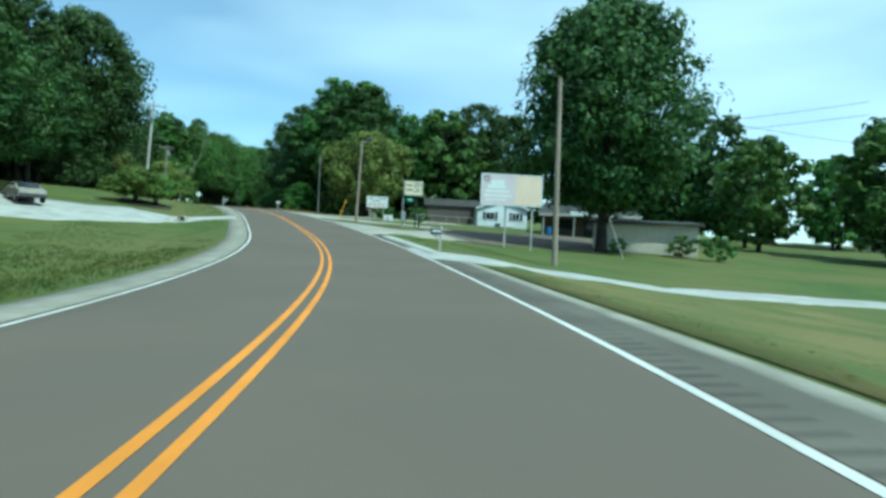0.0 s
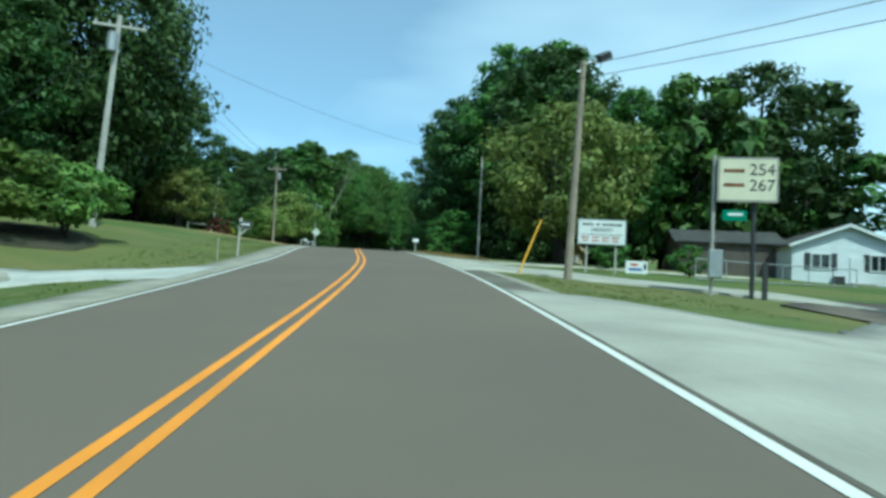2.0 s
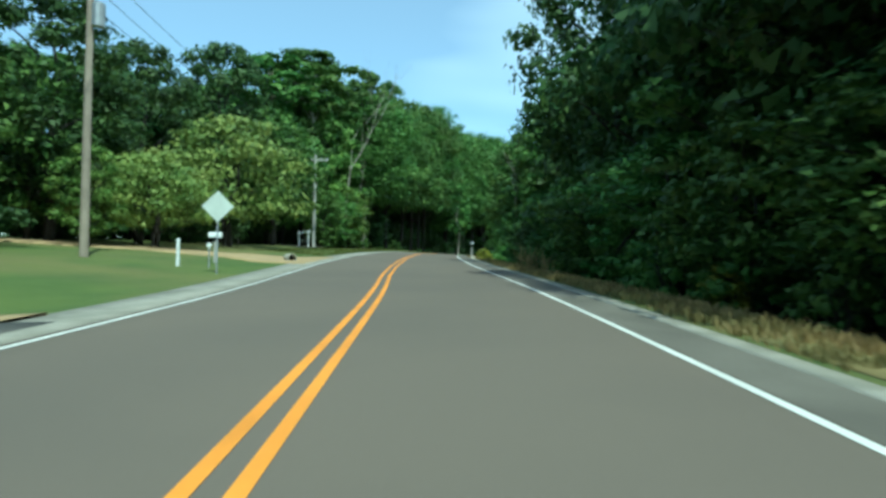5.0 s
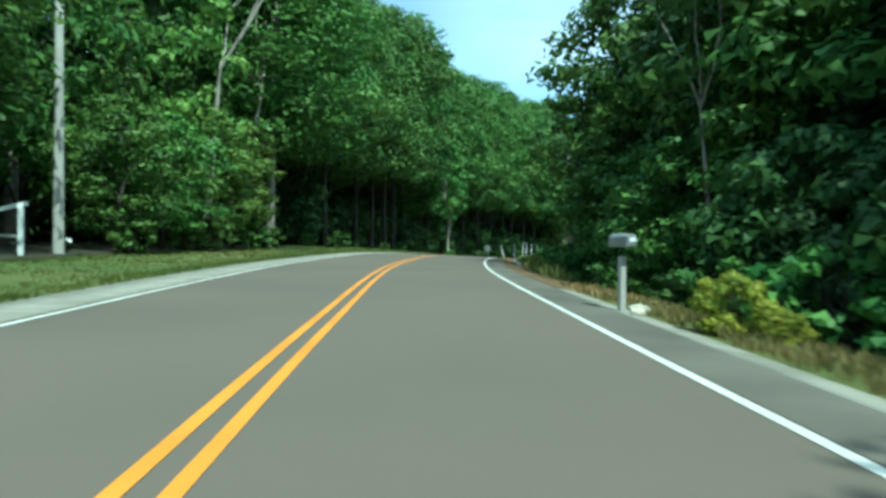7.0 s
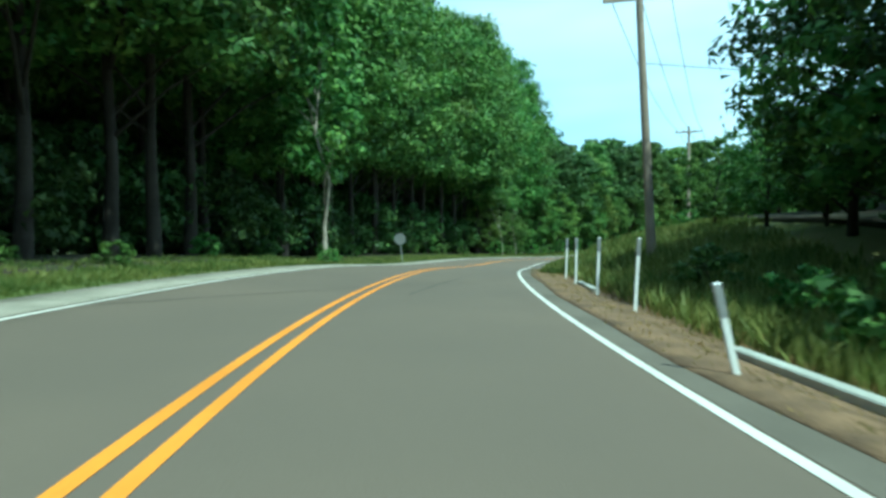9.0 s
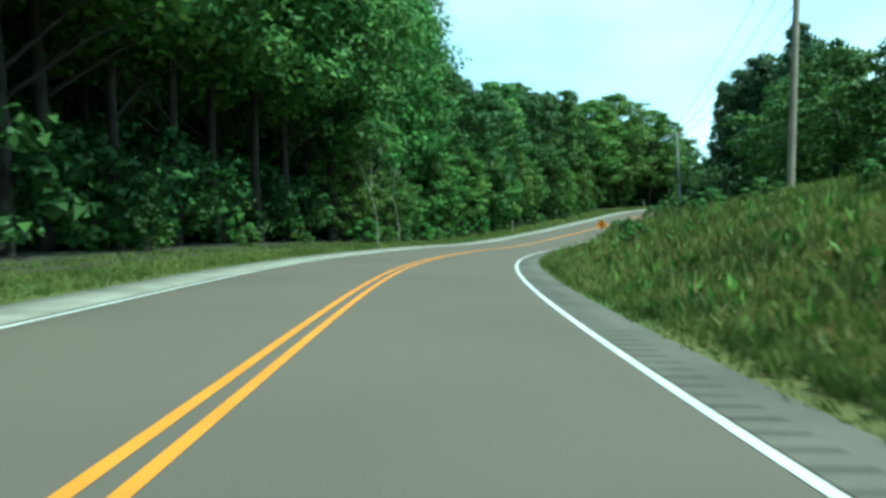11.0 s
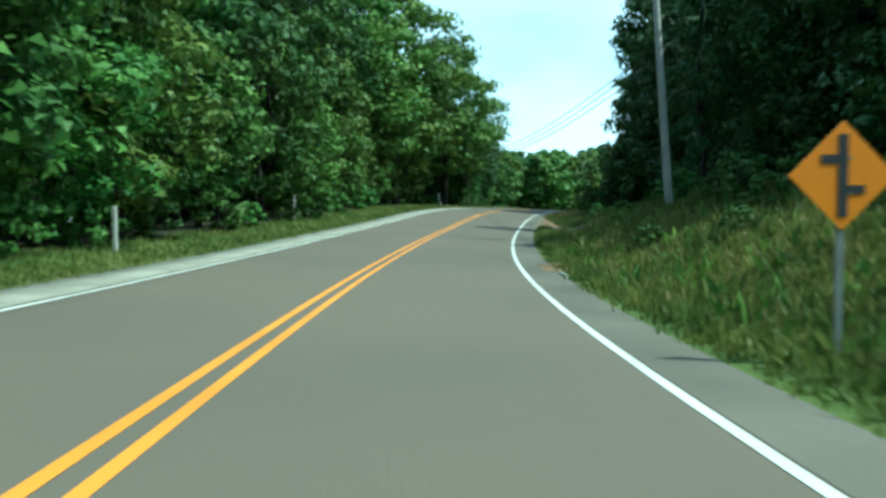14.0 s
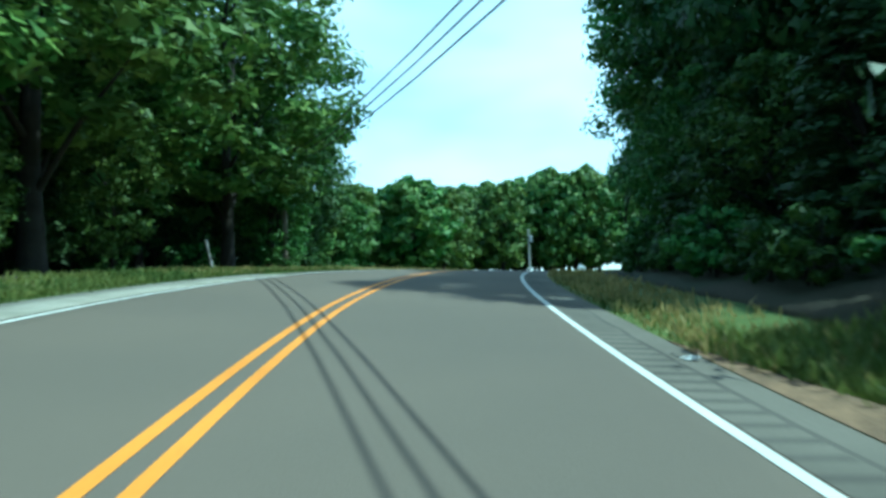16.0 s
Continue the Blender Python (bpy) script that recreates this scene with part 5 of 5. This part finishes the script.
diamond_sign(262.3, 5.25, 1.62, 0.66, ORANGE, STEEL, "orange diamond warning sign showing two side roads", symbol=True)
diamond_sign(118.8, -5.6, 2.15, 0.72, mat("sign_back", (0.62, 0.66, 0.60), 0.5, 0.08), STEEL, "pale diamond road sign on a steel post")
diamond_sign(121.3, -6.6, 0.8, 0.16, WHITE, STEEL, "small pale marker on a post")


def back_sign(s, d):
    ob = thing("road_sign", upright(on(s, d), heading(s)) @ pose(0, 0, 0, 0, -6, 0), "grey back of a road sign on a leaning post", "road sign")
    part("post", box(B(), (0.06, 0.05, 2.0), (0, 0, 0.75)), STEEL, ob)
    bm = B()
    bmesh.ops.create_cone(bm, cap_ends=True, segments=8, radius1=0.40, radius2=0.40, depth=0.01, matrix=pose(0, -0.03, 1.55, 90, 0, 0) @ pose(0, 0, 0, 0, 0, 22.5))
    part("plate", bm, STEEL, ob)


back_sign(211.6, -5.05)


def yard_sign(s, d):
    ob = thing("yard_sign", upright(on(s, d), heading(s) - 10), "small white yard sign with blue and red bars", "sign")
    plate = part("plate", box(B(), (1.0, 0.02, 0.58), (0, 0, 0.52)), WHITE, ob)
    part("print_bar", box(B(), (0.6, 0.008, 0.12), (-0.05, -0.013, 0.42)), mat("blue_ink", (0.08, 0.15, 0.45)), plate)
    part("print_bar", box(B(), (0.34, 0.008, 0.10), (-0.12, -0.013, 0.64)), mat("red_ink", (0.5, 0.06, 0.05)), plate)
    part("print_bar", box(B(), (0.12, 0.008, 0.26), (0.38, -0.013, 0.56)), DARK, plate)
    for x in (-0.4, 0.4):
        part("stake", tube(B(), (x, 0.012, -0.1), (x, 0.012, 0.3), 0.008, 0.008, 6), STEEL, ob)


yard_sign(67.6, 12.6)


# ---- culverts, gate, fences ----
def culvert(s, d, turn, r, label, rubble=True, deep=1.2):
    ob = thing("culvert", upright(on(s, d, -0.05), heading(s) + turn), label, "culvert")
    bm = B()
    n = 16
    for k in range(n):
        a0, a1 = 2 * math.pi * k / n, 2 * math.pi * (k + 1) / n
        ring = []
        for a in (a0, a1):
            for rr, y in ((r, -0.2), (r * 1.2, -0.2), (r * 1.2, deep), (r, deep)):
                ring.append(bm.verts.new((rr * math.cos(a), y, r + rr * math.sin(a))))
        for i in range(4):
            bm.faces.new((ring[i], ring[(i + 1) % 4], ring[4 + (i + 1) % 4], ring[4 + i]))
    part("pipe", bm, CONCRETE, ob)
    # a black disc stands in for the shade inside the pipe
    part("inside", tube(B(), (0, deep * 0.3, r), (0, deep * 0.35, r), r, r, 14), BLACK, ob, "black disc painting the shade inside the pipe")
    if not rubble:
        return
    rock = B()
    rs = random.Random(int(s))
    for k in range(9):
        q = bmesh.ops.create_icosphere(rock, subdivisions=1, radius=rs.uniform(0.10, 0.22) * (r / 0.24), matrix=Matrix.Translation((rs.uniform(-1.2, 0.7), rs.uniform(-0.5, 0.3), rs.uniform(0.0, 0.35 if k % 2 else 0.1))))
        for vtx in q["verts"]:
            vtx.co += Vector((rs.uniform(-.05, .05), rs.uniform(-.05, .05), rs.uniform(-.05, .05)))
    part("stones", rock, CONCRETE, ob, "pale rubble round the pipe mouth")


culvert(54.2, -8.2, -8, 0.24, "concrete culvert pipe among pale rubble under a drive")
culvert(129.0, -5.2, 34, 0.19, "culvert pipe end with a dark mouth beside a drive", False, 0.35)


def gate(s, d):
    ob = thing("garden_gate", upright(on(s, d), heading(s) + 12), "white wooden gate posts with a slanting rail", "gate")
    for x in (-0.45, 0.35):
        part("post", box(B(), (0.12, 0.12, 1.5), (x, 0, 0.7), bevel=0.01), WHITE, ob)
    part("rail", box(B(), (1.15, 0.06, 0.12), (-0.05, -0.02, 1.35), (0, -14, 0)), WHITE, ob)
    part("rail", box(B(), (0.8, 0.05, 0.08), (-0.05, -0.02, 0.6)), GREY_POLE, ob)


gate(153.4, -10.0)


def fence(s0, s1, d0, d1, n, tall, rails, material, label, post=0.09):
    a, b = on(s0, d0), on(s1, d1)
    ob = thing("fence", Matrix.Translation(a), label, "fence")
    pts = []
    for k in range(n):
        u = k / (n - 1)
        q = on(s0 + (s1 - s0) * u, d0 + (d1 - d0) * u) - a
        pts.append(q)
        part("post", box(B(), (post, post, tall + 0.2), (q.x, q.y, q.z + tall / 2 - 0.1), bevel=0.008), material, ob)
    for z in rails:
        for p, q in zip(pts, pts[1:]):
            part("rail", tube(B(), p + Vector((0, 0, z)), q + Vector((0, 0, z)), 0.035, 0.035, 6), material, ob)


fence(100.6, 101.4, -15.9, -14.0, 2, 0.9, (0.80,), GREY_POLE, "short pale grey rail fence at the lawn's edge", 0.12)
thin = thing("thin_pole", upright(on(110.8, -16.2), 0) @ pose(0, 0, 0, 0, 5, 0), "thin pale leaning pole among the trees", "pole")
part("pole", tube(B(), (0, 0, -0.3), (0, 0, 6.6), 0.09, 0.07, 8), WHITE, thin)
fence(70, 74, 17, 30, 7, 1.15, (1.12, 0.08), STEEL, "grey metal fence in front of the house", 0.05)


# ---- houses ----
def siding(bm, w, h, y, x0=0.0, z0=0.0, step=0.18):
    """Lapped boards on a wall that looks towards -y."""
    k = 0
    z = z0
    while z < z0 + h - 0.01:
        hh = min(step, z0 + h - z)
        box(bm, (w, 0.03, hh * 0.97), (x0, y - 0.012 - 0.004 * (k % 2), z + hh / 2), (-5, 0, 0))
        z += step
        k += 1
    return bm


def gable_house(p, turn, w, dp, eave, ridge, wall_mat, roof_mat, label, windows, door=None, name="house"):
    ob = thing(name, upright(p, turn), label, "house")
    body = B()
    v = [body.verts.new(c) for c in ((-w / 2, 0, -0.3), (w / 2, 0, -0.3), (w / 2, 0, eave), (0, 0, ridge), (-w / 2, 0, eave))]
    u = [body.verts.new((c.co.x, dp, c.co.z)) for c in v]
    body.faces.new(v)
    body.faces.new(u[::-1])
    for k in range(5):
        body.faces.new((v[k], u[k], u[(k + 1) % 5], v[(k + 1) % 5]))
    bmesh.ops.recalc_face_normals(body, faces=body.faces)
    wall = part("wall", body, wall_mat, ob)
    part("siding", siding(B(), w, eave, 0), wall_mat, wall)
    for sgn in (-1, 1):
        ln = math.hypot(w / 2 + 0.35, (ridge - eave) * (1 + 0.7 / w))
        ang = math.degrees(math.atan2(ridge - eave, w / 2))
        part("roof", box(B(), (ln, dp + 0.7, 0.12), (sgn * (w / 4 + 0.12), dp / 2, (ridge + eave) / 2 + 0.02), (0, sgn * ang, 0)), roof_mat, ob)
        part("barge_board", box(B(), (ln, 0.05, 0.2), (sgn * (w / 4 + 0.12), -0.37, (ridge + eave) / 2 - 0.02), (0, sgn * ang, 0)), WHITE if name == "house" else wall_mat, ob, "board along the gable")
    for x, z, ww, hh, shut in windows:
        wn_ = part("window", box(B(), (ww, 0.06, hh), (x, -0.03, z)), GLASS, ob)
        fr = box(B(), (ww + 0.14, 0.08, 0.07), (x, -0.05, z + hh / 2 + 0.03))
        box(fr, (ww + 0.14, 0.08, 0.07), (x, -0.05, z - hh / 2 - 0.03))
        for q in (-1, 0, 1):
            box(fr, (0.06, 0.08, hh), (x + q * ww / 2, -0.05, z))
        part("frame", fr, WHITE, wn_)
        if shut:
            for q in (-1, 1):
                part("shutter", box(B(), (0.34, 0.05, hh + 0.15), (x + q * (ww / 2 + 0.27), -0.055, z), bevel=0.006), DARK, ob)
    if door:
        part("door", box(B(), (0.95, 0.07, 2.05), (door, -0.045, 0.85), bevel=0.01), wall_mat, ob)
        part("step", box(B(), (1.5, 1.0, 0.35), (door, -0.6, -0.1), bevel=0.02), CONCRETE, ob)
        part("unit", box(B(), (0.7, 0.4, 0.65), (door - 1.25, -0.3, 0.2), bevel=0.03), DARK, ob, "dark air unit against the wall")
    return ob


HOUSE_WHITE = mat("white_siding", (0.74, 0.76, 0.78), 0.65, 0.06, 0.8, 12)
gable_house(Vector((8.1, 88.6, height(8.1, 88.6))), 4, 7.0, 10, 2.6, 4.0, HOUSE_WHITE, ROOF, "white house with a low gable and dark shutters", ((-1.7, 1.5, 1.15, 1.0, True), (1.9, 1.5, 1.0, 1.0, True)), 0.6)
gable_house(Vector((4.6, 95.2, height(4.6, 95.2))), 94, 6.8, 7.4, 2.4, 3.5, mat("brown_siding", (0.12, 0.10, 0.085), 0.8, 0.15), ROOF, "dark wing of the house with a shallow roof", ((-1.0, 1.4, 1.3, 0.9, False),), name="house_wing")


def store(p, turn):
    ob = thing("store_building", upright(p, turn), "dark brown store with a deep porch roof", "building")
    part("wall", box(B(), (11, 8, 3.0), (0, 4.2, 1.4)), mat("brown_wood_wall", (0.10, 0.075, 0.055), 0.85, 0.2, 0.8, 10, 0.4), ob)
    part("roof", box(B(), (12, 10.6, 0.3), (0, 3.4, 3.35), (9, 0, 0)), ROOF, ob)
    part("fascia", box(B(), (12, 0.08, 0.3), (0, -1.9, 2.55)), GREY_POLE, ob)
    for x in (-5.4, -1.8, 1.8, 5.4):
        part("porch_post", box(B(), (0.14, 0.14, 2.6), (x, -1.75, 1.15), bevel=0.01), GREY_POLE, ob)
    part("window", box(B(), (2.2, 0.06, 1.2), (-2.8, 0.18, 1.5)), GLASS, ob)
    part("window", box(B(), (2.2, 0.06, 1.2), (2.8, 0.18, 1.5)), GLASS, ob)
    part("door", box(B(), (1.0, 0.08, 2.05), (0, 0.17, 0.95)), GLASS, ob)
    part("sign_board", box(B(), (2.6, 0.06, 0.5), (-1.0, -1.97, 2.75)), WHITE, ob, "small pale board on the porch edge")


store(Vector((17.5, 77.0, height(17.5, 77.0))), -8)
barrel_m = mat("blue_plastic", (0.05, 0.16, 0.38), 0.4)
bp = Vector((11.8, 71.5, height(11.8, 71.5)))
brl = thing("barrel", Matrix.Translation(bp), "upright blue plastic barrel beside the parking lot", "barrel")
bm = tube(B(), (0, 0, 0), (0, 0, 1.0), 0.32, 0.32, 16)
for z in (0.3, 0.68):
    tube(bm, (0, 0, z), (0, 0, z + 0.06), 0.335, 0.335, 16)
part("body", bm, barrel_m, brl)
part("lid", tube(B(), (0, 0, 1.0), (0, 0, 1.04), 0.3, 0.3, 16), BLACK, brl)


def cream_building(p, turn):
    ob = thing("cream_building", upright(p, turn), "long low cream building behind shrubs", "building")
    part("wall", box(B(), (8.5, 5, 2.9), (0, 2.5, 1.2)), CREAM, ob)
    part("siding", siding(B(), 8.5, 2.6, 0, 0, 0.0, 0.2), CREAM, ob)
    part("roof", box(B(), (9.2, 6, 0.2), (0, 2.4, 2.75), (4, 0, 0)), ROOF, ob)
    part("vent", box(B(), (0.5, 0.08, 0.7), (-3.2, -0.06, 1.2)), STEEL, ob, "grey vent panel")


cream_building(Vector((17.2, 54.0, height(17.2, 54.0))), -12)
for x, y, k in ((14.2, 51.5, 0.7), (19.5, 52.0, 1.0), (22.0, 50.5, 1.1)):
    plant_at("shrub", Vector((x, y, height(x, y))), k)
leaner = Vector((13.4, 47.0, height(13.4, 47.0)))
o = thing("leaning_post", Matrix.Translation(leaner) @ pose(0, 0, 0, 0, -22, 0), "thin pale post leaning in the grass", "post")
part("post", tube(B(), (0, 0, -0.2), (0, 0, 3.2), 0.05, 0.04, 8), GREY_POLE, o)


def shed(s, d):
    gable_house(on(s, d), heading(s) - 10, 1.25, 1.0, 1.15, 1.7, mat("tan_board", (0.55, 0.43, 0.26), 0.8, 0.12), ROOF, "small tan play house with a gable roof", ((0, 0.5, 0.3, 0.35, False),), name="play_house")


shed(90.0, 17.6)


# ---- parked cars ----
def car(p, turn, paint, label):
    ob = thing("car", upright(p, turn), label, "car", "parked cars")
    prof = [(-2.15, 0.35), (-2.2, 0.62), (-2.1, 0.88), (-1.25, 0.96), (-0.55, 1.38), (0.75, 1.42), (1.45, 1.0), (2.1, 0.92), (2.2, 0.6), (2.12, 0.32)]
    bm = B()
    rings = []
    for x, k in ((-0.86, 0.97), (-0.80, 1.0), (0.80, 1.0), (0.86, 0.97)):
        rings.append([bm.verts.new((x * (0.82 if z > 1.1 else 1.0), y * k, z * (k if z > 0.4 else 1))) for y, z in prof])
    for a, b in zip(rings, rings[1:]):
        for i in range(len(prof)):
            j = (i + 1) % len(prof)
            bm.faces.new((a[i], a[j], b[j], b[i]))
    bm.faces.new(rings[0][::-1])
    bm.faces.new(rings[-1])
    bmesh.ops.recalc_face_normals(bm, faces=bm.faces)
    body = part("body", bm, paint, ob)
    part("windscreen", box(B(), (1.32, 0.03, 0.62), (0, -0.92, 1.19), (-59, 0, 0)), GLASS, body)
    part("rear_window", box(B(), (1.28, 0.03, 0.66), (0, 1.12, 1.24), (61, 0, 0)), GLASS, body)
    for sx in (-1, 1):
        part("side_window", box(B(), (0.03, 1.5, 0.34), (sx * 0.765, 0.1, 1.16), (0, sx * -14, 0)), GLASS, body)
        part("headlight", box(B(), (0.38, 0.06, 0.15), (sx * 0.58, -2.17, 0.72), bevel=0.02), STEEL, body)
        part("tail_light", box(B(), (0.3, 0.06, 0.18), (sx * 0.64, 2.15, 0.78), bevel=0.02), mat("red_lens", (0.4, 0.02, 0.02), 0.3), body)
        part("mirror", box(B(), (0.18, 0.1, 0.12), (sx * 0.95, -0.7, 1.0), bevel=0.02), paint, body)
    part("bumper", box(B(), (1.66, 0.14, 0.24), (0, -2.18, 0.45), bevel=0.04), DARK, body)
    part("bumper", box(B(), (1.66, 0.14, 0.24), (0, 2.18, 0.45), bevel=0.04), DARK, body)
    for sx in (-1, 1):
        for y in (-1.35, 1.3):
            w = part("wheel", tube(B(), (sx * 0.70, y, 0.32), (sx * 0.90, y, 0.32), 0.32, 0.32, 18), BLACK, ob)
            part("rim", tube(B(), (sx * 0.895, y, 0.32), (sx * 0.915, y, 0.32), 0.2, 0.19, 12), STEEL, w)


car(on(52.5, -18.5, 0.03), heading(52) + 28, mat("tan_car_paint", (0.30, 0.27, 0.22), 0.3, 0.05, spec=0.5), "tan car parked on the gravel lot")


# ---- grass along the verges ----
def grass(name, spans, count, tall, material, label, seed, width=0.02):
    """Many upright blades in clumps between two distances along and beside the road."""
    rs = np.random.RandomState(seed)
    area_ = np.array([(b - a) * abs(d1 - d0) for a, b, d0, d1 in spans])
    pick = rs.choice(len(spans), count, p=area_ / area_.sum())
    sp = np.array(spans)[pick]
    s = sp[:, 0] + (sp[:, 1] - sp[:, 0]) * rs.rand(count)
    d = sp[:, 2] + (sp[:, 3] - sp[:, 2]) * rs.rand(count)
    td, ta, tb = zip(*TRACK)
    keep = ~((d > 4.3) & (d < 13) & (s > np.interp(d, td, ta) + 0.15) & (s < np.interp(d, td, tb) - 0.15))
    s, d, count = s[keep], d[keep], int(keep.sum())
    clump = np.sin(s * 2.1 + np.sin(d * 3.0) * 2) * np.sin(d * 2.7 + s * 0.7)
    h = tall * (0.5 + 0.5 * rs.rand(count)) * (0.92 + 0.10 * clump)
    per = 3
    s, d, h = (np.repeat(q, per) for q in (s + rs.normal(0, 0.02, count), d, h))
    n = len(s)
    s, d = s + rs.normal(0, 0.07, n), d + rs.normal(0, 0.07, n)
    p = ground_point(s, d)
    a = rs.rand(n) * 6.283
    w = width * (0.6 + rs.rand(n))
    side_v = np.stack([np.cos(a) * w, np.sin(a) * w, np.zeros(n)], 1)
    lean = np.stack([rs.normal(0, 0.28, n) * h, rs.normal(0, 0.28, n) * h, h * (0.7 + 0.5 * rs.rand(n))], 1)
    p[:, 2] -= 0.03
    mid = p + lean * [0.4, 0.4, 0.6]
    v = np.stack([p, mid + side_v, p + lean, mid - side_v], 1).reshape(-1, 3)
    k = np.arange(n) * 4
    f = np.stack([k, k + 1, k + 2, k + 3], 1)
    o = new(name, mesh_from(name, v, f, material))
    return tagged(o, label, "grass", kind="stuff")


grass("tall_grass", [(196, 300, 4.6, 8.5), (196, 300, 4.6, 8.5), (196, 300, 8.5, 13)], 56000, 0.36, GRASS, "tall green grass on the roadside bank", 1, 0.017)
grass("verge_grass", [(172, 322, -8.6, -5.0)], 17000, 0.26, GRASS, "green grass verge before the wood", 2, 0.02)
grass("ditch_grass", [(158, 200, 5.3, 11)], 9000, 0.6, GRASS, "tall green grass in the ditch", 3, 0.025)
grass("dry_grass", [(77.6, 104, 5.2, 8.0), (104, 152, 4.9, 6.6)], 9000, 0.26, DRY_GRASS, "dry golden grass along the road", 4, 0.02)
grass("lawn_grass", [(-5, 90, -9, -5.0), (-5, 19, 5.0, 12), (29, 40, 5, 11), (53, 62, 5, 10), (-5, 60, -14, -9)], 22000, 0.08, SHORT_GRASS, "short green lawn grass", 5, 0.012)
grass("rough_lawn", [(-5, 30, -16, -5.2)], 6000, 0.20, GRASS, "uncut green grass beside the road", 12, 0.016)
grass("mown_verge", [(138, 174, -9.5, -4.8)], 7000, 0.11, SHORT_GRASS, "short green grass before the wood", 14, 0.012)
grass("weeds", [(190, 290, 5.2, 11)], 2500, 0.75, GRASS, "taller weeds on the bank", 6, 0.022)
grass("straw", [(150, 205, 4.4, 5.9), (174, 205, 4.0, 4.6), (284, 301, 4.5, 7.5)], 10000, 0.10, DRY_GRASS, "dry straw scattered over the dirt edge", 7, 0.012)
grass("bank_straw", [(292, 322, 4.45, 6.2), (312, 345, -8.5, -5.0)], 3200, 0.30, DRY_GRASS, "dry straw and weeds along the shoulder", 13, 0.014)
grass("dry_tufts", [(206, 292, 5.0, 9.0), (206, 292, 5.0, 9.0), (160, 194, 5.2, 8.0)], 8000, 0.38, DRY_GRASS, "pale dry grass tufts on the bank", 8, 0.012)
grass("broad_weeds", [(206, 292, 5.0, 10.5)], 1600, 0.5, LEAF_BRIGHT, "broad-leaved green weeds on the bank", 9, 0.05)
grass("edge_grass", [(196, 312, 4.38, 5.4), (140, 322, -5.4, -4.65), (172, 243, -7.4, -5.4), (196, 300, 4.36, 5.0)], 17000, 0.16, SHORT_GRASS, "short grass along the edge of the shoulder", 10, 0.012)
grass("weed_stalks", [(120.5, 126.5, 5.1, 6.0)], 26, 1.25, DRY_GRASS, "tall pale weed stalks beside the shoulder", 11, 0.014)
